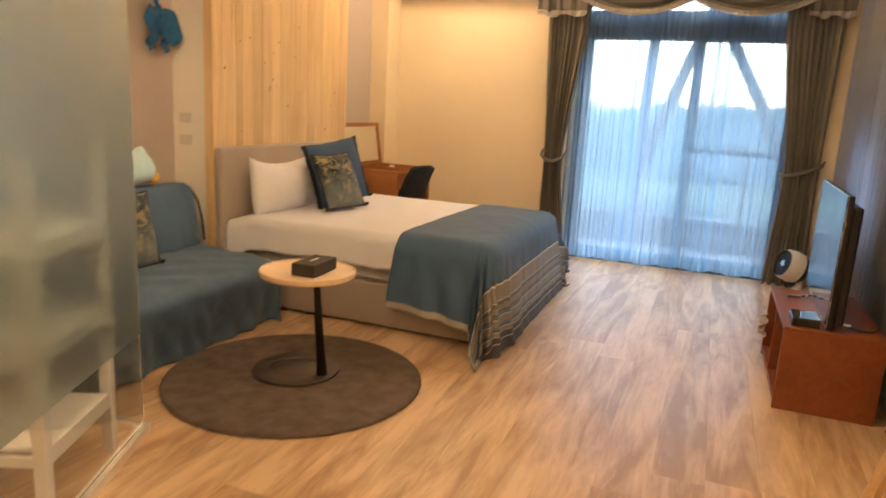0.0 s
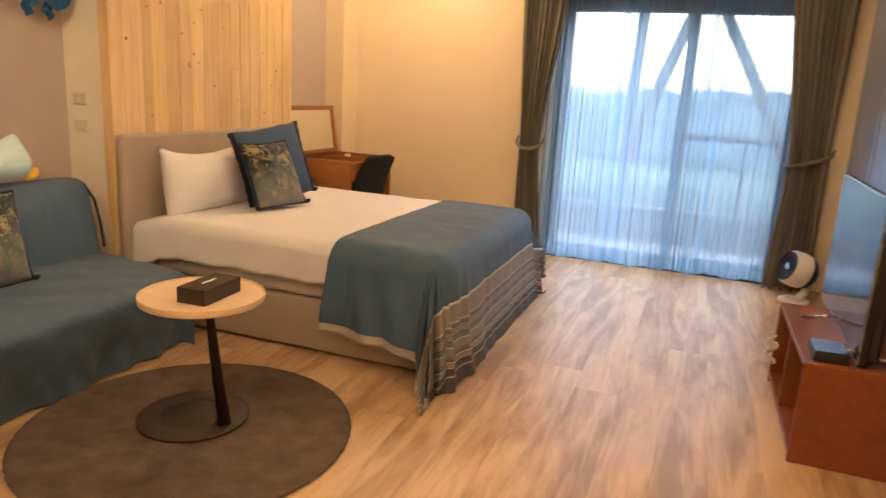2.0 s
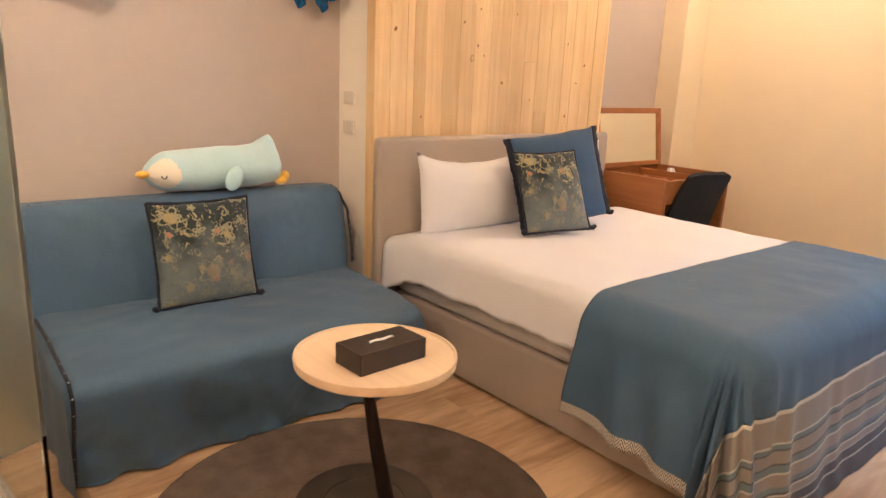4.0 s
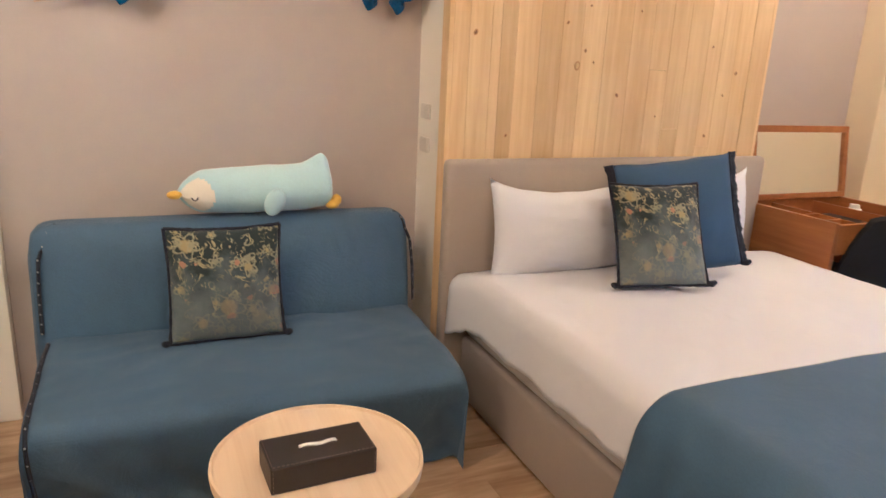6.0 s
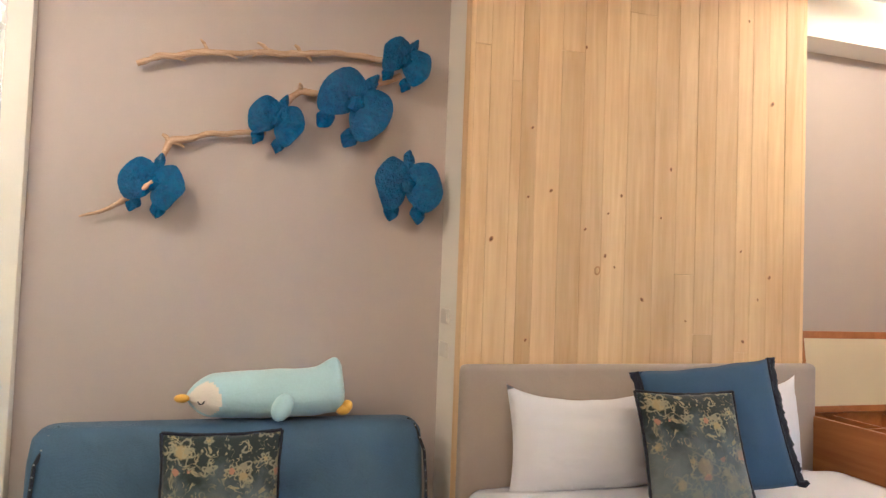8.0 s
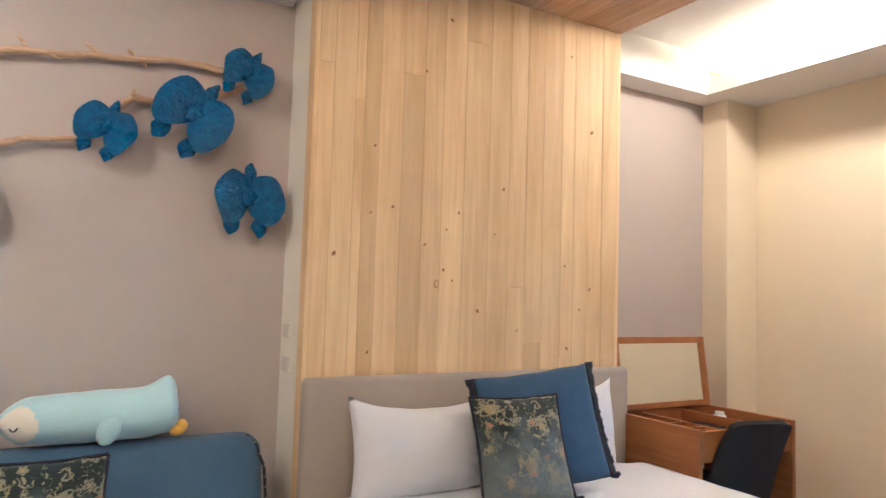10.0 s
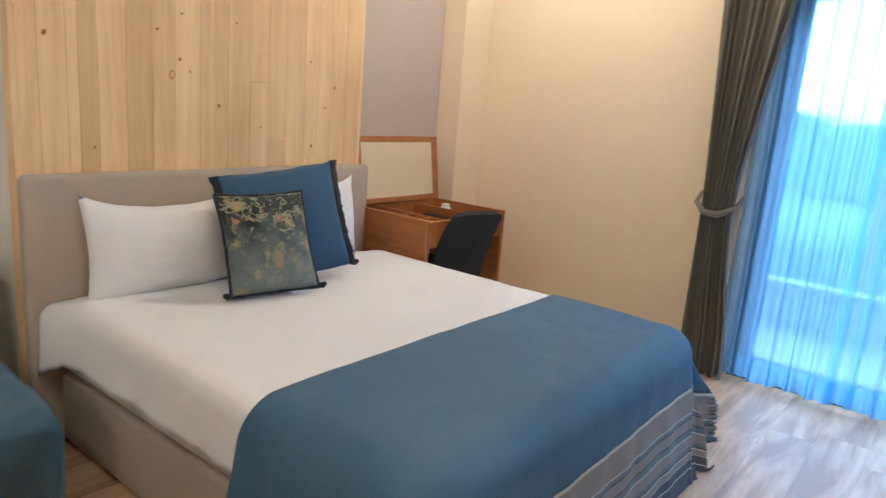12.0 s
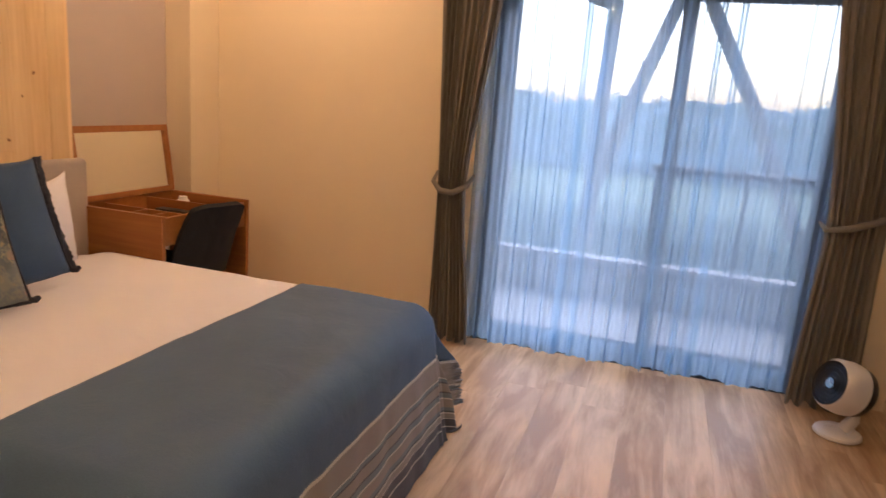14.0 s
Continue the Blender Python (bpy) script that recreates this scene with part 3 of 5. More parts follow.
for x0, x1, y in ((DX0 + 0.04, 0.36, 0.06), (0.31, DX1 - 0.04, 0.10)):
    leaf = part("sliding_leaf", bars(bmesh.new(), YF + y, YF + y + 0.03, x0, x1, 0.05, DROP, 0.055), M_ALU, door)
    g = part("pane", box(x0 + 0.05, YF + y + 0.012, 0.1, x1 - 0.05, YF + y + 0.018, DROP - 0.05), M_CLEAR, leaf)
    g.visible_shadow = False
fly = part("fly_screen", bars(bmesh.new(), YF + 0.15, YF + 0.17, 0.34, DX1 - 0.04, 0.05, DROP, 0.035), M_ALU, door, "sliding fly screen")
part("mesh", box(0.37, YF + 0.159, 0.08, DX1 - 0.07, YF + 0.161, DROP - 0.03), M_MESH, fly, "fine dark fly mesh")
for x0, x1 in ((DX0 + 0.04, 0.05), (0.09, 0.60), (0.64, DX1 - 0.04)):
    g = part("transom_pane", box(x0, YF + 0.09, DROP + 0.17, x1, YF + 0.096, DZ - 0.04), M_CLEAR, door)
    g.visible_shadow = False
for x in (0.05, 0.60):
    part("transom_post", box(x, YF + 0.05, DROP + 0.17, x + 0.04, YF + 0.13, DZ - 0.04), M_PLASTIC, door)

def side_window(name, y0, y1, z0, z1, bar):
    w = tagged(new(name), "side window with a dark aluminium frame behind the curtain, the low one added", "window", "", "structure")
    b = bmesh.new()
    for a0, a1, c0, c1 in ((y0, y0 + 0.04, z0, z1), (y1 - 0.04, y1, z0, z1), (y0 + 0.04, y1 - 0.04, z0, z0 + 0.04), (y0 + 0.04, y1 - 0.04, z1 - 0.04, z1), *bar):
        box(XR + 0.08, a0, c0, XR + 0.13, a1, c1, 0.002, 1, b)
    part("window_frame", b, M_ALU, w)
    p = part("pane", box(XR + 0.10, y0 + 0.04, z0 + 0.04, XR + 0.106, y1 - 0.04, z1 - 0.04), M_CLEAR, w)
    p.visible_shadow = False


side_window("window_1", *WA, [(WA[0] + 0.04, WA[1] - 0.04, 1.52, 1.55)])
# unseen low window, added so that daylight makes a blue patch on the curtain
side_window("added_low_window", *WGLOW, [])


# ---- curtains ----
def hanging(x0, x1, z0, z1, y, folds, depth, seed, nu=240, nv=24, gather=None, side=False):
    """A pleated curtain across x (or across y, with side). gather(h) narrows it at the height share h: (left, right)."""
    def place(u, v):
        a, b = gather(v) if gather else (0.0, 1.0)
        s = a + (b - a) * u
        p = x0 + (x1 - x0) * s
        ph = 2 * math.pi * folds * u + 3.2 * wob(u * 7, v * 0.5, seed) + 0.5 * wob(u * 3, v * 2, seed + 4)
        amp = depth * (0.6 + 0.9 * wob(u * 9, v * 0.5, seed + 8)) * (0.75 + 0.25 * (1 - v))
        q = y + amp * math.sin(ph) + 0.02 * wob(u * 4, v * 1.5, seed + 2)
        z = z0 + (z1 - z0) * v + (0.012 * math.sin(ph * 0.5 + 1) if v == 0 else 0)
        return Vector((q, p, z)) if side else Vector((p, q, z))
    return sheet(nu, nv, place)


def smooth_step(t):
    t = max(0.0, min(1.0, t))
    return t * t * (3 - 2 * t)


def tied(outer_top, inner_top, outer_tie, inner_tie, outer_low, inner_low, tie):
    """Edges of a tied-back curtain by height share: the shares of outer and inner edge at top, tie and foot."""
    def gather(v):
        if v > tie:
            k = smooth_step((v - tie) / (1 - tie)) ** 0.8
            return outer_tie + (outer_top - outer_tie) * k, inner_tie + (inner_top - inner_tie) * k
        k = smooth_step((tie - v) / tie)
        return outer_tie + (outer_low - outer_tie) * k, inner_tie + (inner_low - inner_tie) * k
    return gather


sheer = thing("sheer_curtain", "thin pale blue-white sheer curtains across the balcony door", "curtain")


def voile(x0, x1, z0, z1, y, folds, seed):
    """A sheer panel: flat stretches between tight gathers, where the cloth doubles back on itself."""
    def place(u, v):
        t = u * folds + 0.45 * wob(u * 5, v * 0.6, seed)
        i, f = math.floor(t), t - math.floor(t)
        r = abs(wob(i * 7.3, seed, 3.1)) * 1.6
        flat = 0.80 - 0.16 * r - 0.10 * (1 - v) * (r > 0.5)
        if f < 0.4:
            q = flat * f / 0.4
        else:
            g = (f - 0.4) / 0.6
            q = flat + (1 - flat) * g + (0.055 + 0.075 * r) * (1.15 - 0.35 * v) * math.sin(g * math.pi * (4 if r > 0.45 else 2)) * min(1.0, 6 * g, 6 * (1 - g))
        p = x0 + (x1 - x0) * ((i + q) - 0.45 * wob(u * 5, v * 0.6, seed) * 0.4) / folds
        d = 0.016 * math.sin(f * 2 * math.pi) + 0.010 * math.sin(f * 6 * math.pi + i) + 0.018 * wob(u * 4, v * 1.5, seed + 2)
        return Vector((p, y + d, z0 + (z1 - z0) * v + (0.008 * math.sin(t * 2.2) if v == 0 else 0)))
    return sheet(folds * 30, 22, place)


for x0, x1, y, folds, seed in ((-0.62, 0.345, 6.435, 11, 1.0), (0.315, 1.12, 6.455, 9, 7.0)):
    panel_cloth = part("curtain_panel", voile(x0, x1, 0.02, 2.24, y, folds, seed), M_SHEER, sheer, "", True, 180)
    part("bottom_hem", voile(x0, x1, 0.021, 0.135, y - 0.006, folds, seed), M_SHEER, panel_cloth, "doubled sheer hem", True, 180)

drape_l = thing("drape", "grey-green drape tied back at the balcony door", "curtain", "balcony drapes")
part("fabric", hanging(-0.845, -0.49, 0.012, 2.24, 6.37, 9, 0.032, 3.0, 200, 36, tied(0.0, 1.0, 0.16, 0.60, 0.17, 0.80, 0.37)), M_DRAPE, drape_l, "", True, 180)
part("tieback", tube([(-0.82, 6.47, 0.90), (-0.805, 6.36, 0.86), (-0.755, 6.32, 0.82), (-0.69, 6.32, 0.815), (-0.625, 6.355, 0.85), (-0.615, 6.45, 0.90)], [0.008, 0.013, 0.016, 0.016, 0.013, 0.008], 8), M_DRAPE, drape_l, "grey-green fabric tieback", True)
drape_r = thing("drape", "grey-green drape tied back beside the television wall", "curtain", "balcony drapes")
part("fabric", hanging(1.29, 0.90, 0.012, 2.24, 6.37, 9, 0.032, 5.0, 200, 36, tied(0.0, 1.0, 0.05, 0.66, 0.02, 0.74, 0.38)), M_DRAPE, drape_r, "", True, 180)
part("tieback", tube([(1.31, 6.47, 0.96), (1.28, 6.36, 0.93), (1.20, 6.32, 0.895), (1.11, 6.32, 0.86), (1.03, 6.355, 0.84), (1.02, 6.45, 0.86)], [0.008, 0.013, 0.016, 0.016, 0.013, 0.008], 8), M_DRAPE, drape_r, "grey-green fabric tieback", True)


def swag(x0, x1, ztop, sag, y, seed):
    def place(u, v):
        x = x0 + (x1 - x0) * u
        low = ztop - 0.16 - sag * (1 - (2 * u - 1) ** 2)
        z = ztop + (low - ztop) * v
        f = 0.022 * math.sin(v * 26 + 1.5 * wob(u * 3, v, seed)) * (0.3 + v)
        return Vector((x, y - 0.05 - 0.03 * v * (1 - (2 * u - 1) ** 2) - f, z))
    return sheet(40, 40, place, 0.003)


def trim_strip(x0, x1, ztop, sag, y):
    def place(u, v):
        x = x0 + (x1 - x0) * u
        low = ztop - 0.16 - sag * (1 - (2 * u - 1) ** 2)
        return Vector((x, y - 0.055 - 0.03 * (1 - (2 * u - 1) ** 2) - 0.004 * math.sin(u * 150), low + 0.006 - 0.045 * v))
    return sheet(120, 3, place, 0.002)


valance = thing("valance", "grey-green swag valance with a pale lace trim over the balcony door", "curtain valance")
for x0, x1 in ((-0.60, 0.30), (0.22, 1.12)):
    part("swag", swag(x0, x1, 2.30, 0.135, 6.36, x0), M_DRAPE, valance, "", True, 180)
    part("lace_trim", trim_strip(x0, x1, 2.30, 0.135, 6.36), M_LACE, valance, "pale lace trim", True, 180)
for x0, x1 in ((-0.92, -0.52), (1.04, 1.33)):
    part("jabot", hanging(x0, x1, 2.005, 2.335, 6.31, 4, 0.02, 2.0, 60, 8), M_DRAPE, valance, "", True, 180)
    part("lace_trim", hanging(x0, x1, 1.968, 2.007, 6.308, 4, 0.02, 2.0, 60, 2), M_LACE, valance, "pale lace trim", True, 180)

side = thing("side_curtain", "long grey-blue curtain hanging behind the television", "curtain")
part("fabric", hanging(3.44, 6.08, 0.10, 2.33, XR - 0.112, 28, 0.026, 11.0, 420, 16, None, True), M_SIDE, side, "", True, 180)
part("lining", hanging(3.36, 3.52, 0.10, 2.33, XR - 0.075, 1, 0.006, 12.0, 30, 8, None, True), M_DRAPE, side, "plain grey-green edge", True, 180)
part("sheer_hem", hanging(3.46, 4.9, 0.075, 0.16, XR - 0.115, 12, 0.018, 13.0, 200, 4, None, True), M_SHEER, side, "ragged pale hem", True, 180)


# ---- bed ----
BX0, BX1, BY0, BY1, BTOP = -2.04, -0.435, 3.93, 5.31, 0.535
bed = thing("bed", "double bed with a taupe upholstered base and headboard", "bed")
part("headboard", box(PX + 0.002, 3.83, 0.0, -2.035, 5.345, 0.92, 0.022, 4), M_UPH, bed, "taupe upholstered headboard", True)
part("base", box(-2.03, 3.915, 0.012, BX1, BY1 + 0.01, 0.255, 0.018, 3), M_UPH, bed, "taupe upholstered divan base", True)
part("mattress", box(-2.03, 3.922, 0.257, BX1 - 0.01, BY1 - 0.01, 0.505, 0.035, 5), M_MATT, bed, "pale mattress", True)
for x, y in ((-1.95, 4.0), (-1.95, 5.2), (-0.55, 4.0), (-0.55, 5.2)):
    part("foot", box(x - 0.025, y - 0.025, 0, x + 0.025, y + 0.025, 0.014), M_BLACK, bed)


def drape_at(px, py, top, x1, y0, y1, radius, seed, fold, lift=0.0, floor_z=0.006, power=2.7, flare=0.0, ruck=False):
    """Where the point (px, py) of a flat cloth comes to lie when it hangs over the foot x1 and the sides y0 and y1 of a bed."""
    du, dn, df = max(0.0, px - x1), max(0.0, y0 - py), max(0.0, py - y1)
    dv = dn if dn > 0 else df
    sign = -1.0 if dn > 0 else 1.0
    if ruck and df > 0:
        power = 3.2
    r = (du ** power + dv ** power) ** (1 / power)
    full = max(1e-6, math.hypot(du, dv))
    bx, by = min(px, x1), min(max(py, y0), y1)
    puff = lift + 0.006 * wob(px * 3, py * 3, seed) + 0.003 * wob(px * 9, py * 9, seed)
    if r == 0:
        return Vector((bx, by, top + puff))
    ax, ay = du / full, sign * dv / full
    if flare and du > 0 and dv > 0:
        ax *= 1.0 - flare * min(du, dv) / max(du, dv)
    if r < radius * math.pi / 2:
        a = r / radius
        out, down = radius * math.sin(a), radius * (1 - math.cos(a))
    else:
        out, down = radius, radius + r - radius * math.pi / 2
    along = (by if du > dv else bx) + 0.6 * math.atan2(dv, du + 1e-6)
    k = smooth_step((r - 0.05) / 0.35)
    corner = (2 * min(du, dv) / (r + 1e-6)) if du > 0 and dv > 0 else 0.0
    if ruck and du > dv:
        fold *= 0.20 + 1.25 * math.exp(-max(0.0, py - y0) / 0.20) + 0.2 * math.exp(-max(0.0, y1 - py) / 0.12)
    elif ruck:
        fold *= 0.5 + 1.5 * math.exp(-max(0.0, x1 - px) / 0.22)
    out += k * fold * (1.0 + 1.2 * corner) * (0.6 + (0.35 + 0.65 * abs(wob(along * 2.3, seed, 9))) * math.sin(along * 14 + 4.5 * wob(along * 2.6, r * 1.5, seed)) + 0.35 * math.sin(along * 37 + seed + 3 * wob(along * 5, r * 3, seed)))
    out += (0.22 if flare else 0.16) * r * r + 0.03 * flare * k * corner
    if ruck and corner:
        turn = math.atan2(dv, du)
        swing = math.pi / 2 * (turn / (math.pi / 2)) ** (0.32 if dn > 0 else 0.75)
        ax, ay = math.cos(swing), sign * math.sin(swing)
        out += smooth_step((r - 0.12) / 0.4) * corner * (0.035 + 0.050 * math.sin(turn * 7.5 + 0.6 + 1.5 * r) + 0.018 * math.sin(turn * 19 + 4 * r))
    z = top - down + puff * (1 - k)
    if z < floor_z:
        extra = floor_z - z
        out += (0.22 if ruck else 1.0) * extra
        z = floor_z + (0.018 if ruck else 0.012) * (1 + math.sin(extra * 75 + along * 24)) * min(1.0, extra * 12)
    return Vector((bx + ax * out, by + ay * out, z))


duvet = thing("bed_sheet", "smooth white bed sheet tucked over the mattress", "bedding")


def duvet_at(u, v):
    px = -2.03 + u * 1.45
    w0 = 0.213 + 0.022 * wob(px * 5, 0, 3) + 0.012 * wob(px * 19, 1, 3) + 0.075 * smooth_step((-1.85 - px) / 0.2)
    y0, y1 = BY0 - w0, BY1 + 0.2
    py = y0 + (y1 - y0) * v
    head = smooth_step((-1.86 - px) / 0.18)
    return drape_at(px, py, BTOP - 0.05 * head * 0.6, BX1 + 0.3, BY0 + 0.004 - 0.022 * head, BY1 - 0.03, 0.055, 5.0, 0.022)


part("cover", sheet(70, 110, duvet_at, 0.006), M_SHEET, duvet, "", True, 180)

throw = thing("bed_throw", "blue throw with a banded lace hem hanging over the bed foot", "blanket")
TX0, THANG, TFOOT, TFAR = -0.945, 0.435, 0.50, 0.38


def throw_at(u, v):
    lv, low = THANG + (BY1 - BY0) + TFAR, 0.40 + 0.085 * smooth_step(u * 1.15)
    px, py = TX0 + u * (BX1 + 0.04 - TX0 + TFOOT), BY0 - 0.02 - low + v * (lv - THANG + low)
    px += 0.02 * smooth_step((BY0 - py) / 0.3) * wob(py * 3, 1, 2) - 0.03 * smooth_step((BY0 - py) / 0.4) * (1 - u)
    return drape_at(px, py, BTOP + 0.012, BX1 - 0.062, BY0 + 0.03, BY1 - 0.055, 0.10, 2.0, 0.024, 0.002, 0.006, 2.15, 0.0, True)


TLEN, TWID = BX1 + 0.04 - TX0 + TFOOT, THANG + BY1 - BY0 + TFAR
HEM = 0.70 / TLEN
part("cloth", sheet(76, 190, lambda u, v: throw_at(u * HEM, v), 0.004, lambda u, v: (u * 0.6999, v * TWID)), M_THROW, throw, "plain blue cotton cloth", True, 180)
part("banded_hem", sheet(40, 190, lambda u, v: throw_at(HEM + u * (1 - HEM), v), 0.004, lambda u, v: (0.7001 + u * (TLEN - 0.70), v * TWID)), M_THROW, throw, "grey hem banded in blue, white and navy", True, 180)


def cushion(name, label, category, material, w, h, d, m, seed, fringe=None, pinch=0.07, plump=0.55, sides="lrbt", tip=0.02, group="", flange=0.0):
    c = thing(name, label, category, group)
    part("pad", pillow_mesh(w, h, d, seed, pinch, 26, plump), material, c, "", True, 180)
    if fringe:
        for s in sides:
            part("fringe", fringe_mesh(w, h, seed, pinch, s, 0.0065), fringe, c, "dark navy fringe", True)
            if flange:
                part("flange", flange_mesh(w, h, seed, pinch, s, flange), fringe, c, "frayed navy flange", True, 180)
        for e in (-1, 1):
            part("tassel", tube([(e * w / 2, 0, 0.006), (e * (w / 2 + tip * 0.7), -0.006, 0.004), (e * (w / 2 + tip * 1.4), -0.01, 0.010)], [0.009, 0.012, 0.007], 7), fringe, c, "dark navy tassel", True)
    return placed(c, m)


cushion("pillow", "plump white bed pillow leaning on the headboard", "pillow", M_SHEET, 0.65, 0.335, 0.20, axes((-1.905, 4.280, 0.516), (0.0, 1, 0.01), (-0.10, 0, 1)), 3.1, None, 0.21, 0.5, group="bed pillows")
cushion("pillow", "plump white bed pillow half hidden behind cushions", "pillow", M_SHEET, 0.60, 0.35, 0.20, axes((-1.90, 4.845, 0.516), (0.0, 1, 0.02), (-0.12, 0, 1)), 8.4, None, 0.21, 0.5, group="bed pillows")
cushion("cushion", "plain blue cushion with dark navy fringe on the bed", "cushion", M_BLUE_C, 0.462, 0.418, 0.13, axes((-1.682, 4.636, 0.552), (0.097, 0.464, 0.060), (-0.123, -0.052, 0.388)), 5.7, M_NAVY, 0.055, 0.5, "lr", 0.02, flange=0.024)
cushion("cushion", "teal floral velvet cushion with navy fringe on the bed", "cushion", M_FLORAL, 0.318, 0.360, 0.15, axes((-1.562, 4.438, 0.556), (0.090, 0.322, 0.008), (-0.155, 0.030, 0.315)), 1.9, M_NAVY, 0.06, 0.62, "lrbt", 0.018)

# ---- sofa ----
SY0, SY1 = 2.535, 3.735
sofa = thing("sofa", "low armless sofa under a blue fitted cotton cover", "sofa")


def sofa_seat(u, v):
    """Seat cover: from the crease over the front edge to the floor; v runs along the sofa, over both ends."""
    e0, e1 = SY0 + 0.05, SY1 - 0.05
    along = -0.35 + v * (e1 - e0 + 0.70)
    run = u * 0.86
    if run < 0.46:
        x, z = -2.08 + run, 0.385 - 0.03 * (run / 0.46) + 0.010 * math.sin(math.pi * run / 0.46)
    else:
        a = (run - 0.46) / 0.06
        if a < math.pi / 2:
            x, z = -1.62 + 0.06 * math.sin(a), 0.355 - 0.06 * (1 - math.cos(a))
        else:
            x, z = -1.56 + 0.0 * a, 0.295 - (run - 0.46 - 0.06 * math.pi / 2)
    k = smooth_step((0.33 - z) / 0.3)
    x -= 0.07 * k
    x += k * (0.012 * math.sin(along * 15 + 2 * wob(along * 2, 1, 1)) + 0.010 * math.sin(along * 33 + 1))
    z += 0.004 * wob(x * 6, along * 6, 2) + 0.0011 * math.sin(along * 26 - x * 34 + 3 * wob(along * 3, x * 3, 5))
    x += 0.006 * k * math.sin(along * 48 + z * 30 + 4 * wob(along * 4, z * 4, 8)) + 0.030 * k * wob(along * 5 + z * 4, z * 2, 12) + 0.028 * k * abs(wob(along * 7 - z * 8, z * 3, 14))
    z += (1 - k) * (0.008 * wob(x * 4, along * 2.5, 21) - 0.008 * abs(wob(x * 9 + along * 5, along * 3 - x * 5, 22)))
    x += 0.010 * k * max(0.0, math.sin(along * 11 + z * 16 + 2.5 * wob(along * 2, z * 3, 31))) ** 3
    y = e0 + along
    over = max(-along, along - (e1 - e0))
    if over > 0:
        s = -1 if along < 0 else 1
        edge = e0 if s < 0 else e1
        a = min(over / 0.05, math.pi / 2)
        drop = 0.05 * (1 - math.cos(a)) + max(0.0, over - 0.05 * math.pi / 2) * 1.5
        y = edge + s * (0.05 * math.sin(a) + 0.008 * math.sin(x * 25) * smooth_step(over / 0.2))
        z -= drop
    return Vector((x, y, max(0.008 + 0.004 * wob(along * 9, x * 9, 1), z)))


part("seat", sheet(60, 120, sofa_seat), M_BLUE, sofa, "blue cotton seat cover", True, 180)
part("seat_core", box(-2.12, SY0 + 0.04, 0.0, -1.66, SY1 - 0.04, 0.33, 0.03, 3), M_BLUE, sofa, "", True)


def sofa_back():
    bm = bmesh.new()
    n, m = 90, 44
    ring = []
    for k in range(m):
        t = 2 * math.pi * k / m
        c, s = math.cos(t), math.sin(t)
        ring.append((math.copysign(abs(c) ** 0.45, c), math.copysign(abs(s) ** 0.45, s)))
    rows = []
    for i in range(n + 1):
        q = 2 * i / n - 1
        f = (1 - abs(q) ** 30) ** 0.5 if abs(q) < 1 else 0.0
        row = []
        for c, s in ring:
            z = 0.36 + s * (0.36 - 0.10 * (1 - f))
            z = 0.72 - (0.72 - z) if s > 0 else 0.36 + s * 0.35
            lean = -0.14 * (z - 0.36)
            x = -2.155 + c * (0.085 * (0.25 + 0.75 * f)) + lean + (0.012 * wob(q * 4, z * 5, 3) - 0.007 * abs(wob(q * 9 + z * 8, z * 7 - q * 4, 6))) * (c > 0)
            row.append(bm.verts.new((x, (SY0 + SY1) / 2 - 0.014 + q * (SY1 - SY0 + 0.028) / 2, z)))
        rows.append(row)
    for a, b in zip(rows, rows[1:]):
        for k in range(m):
            bm.faces.new((a[k], a[(k + 1) % m], b[(k + 1) % m], b[k]))
    bm.faces.new(rows[0][::-1])
    bm.faces.new(rows[-1])
    return bm


part("backrest", sofa_back(), M_BLUE, sofa, "blue cotton backrest cover", True, 60)


def trim_line(pts, label):
    """Dark seam with small pale knots."""
    seam = part("seam_trim", tube(pts, 0.006, 6), M_NAVY, sofa, label, True)
    bm = None
    a = [Vector(p) for p in pts]
    for p, q in zip(a, a[1:]):
        k = max(1, int((q - p).length / 0.03))
        for i in range(k):
            c = p.lerp(q, i / k)
            own = bmesh.new()
            bmesh.ops.create_icosphere(own, subdivisions=1, radius=0.0032, matrix=Matrix.Translation(c + Vector((0.004, 0, 0.003))))
            bm = joined(bm, own)
    tagged(part("knots", bm, M_LACE, seam, "small pale knots"), "", "", "", "stuff")


for y, s in ((SY0, -1), (SY1, 1)):
    yy = y - s * 0.004
    trim_line([(-2.075, yy, 0.40), (-2.092, yy, 0.52), (-2.115, yy - s * 0.004, 0.62), (-2.15, yy - s * 0.03, 0.695), (-2.18, yy - s * 0.05, 0.715)], "dark knotted seam")
V0 = (0.35 - 0.03) / (SY1 - SY0 + 0.60)
trim_line([sofa_seat(0.04 + 0.93 * k / 16, V0) + Vector((0.002, -0.002, 0.003)) for k in range(17)], "dark knotted seam")

cushion("cushion", "grey-teal floral velvet cushion with navy fringe on the sofa", "cushion", M_FLORAL, 0.345, 0.355, 0.15, axes((-1.925, 3.066, 0.383), (0.0, 1, 0.0), (-0.074, -0.012, 0.341)), 6.3, M_NAVY, 0.055, 0.62, "lrbt", 0.015)


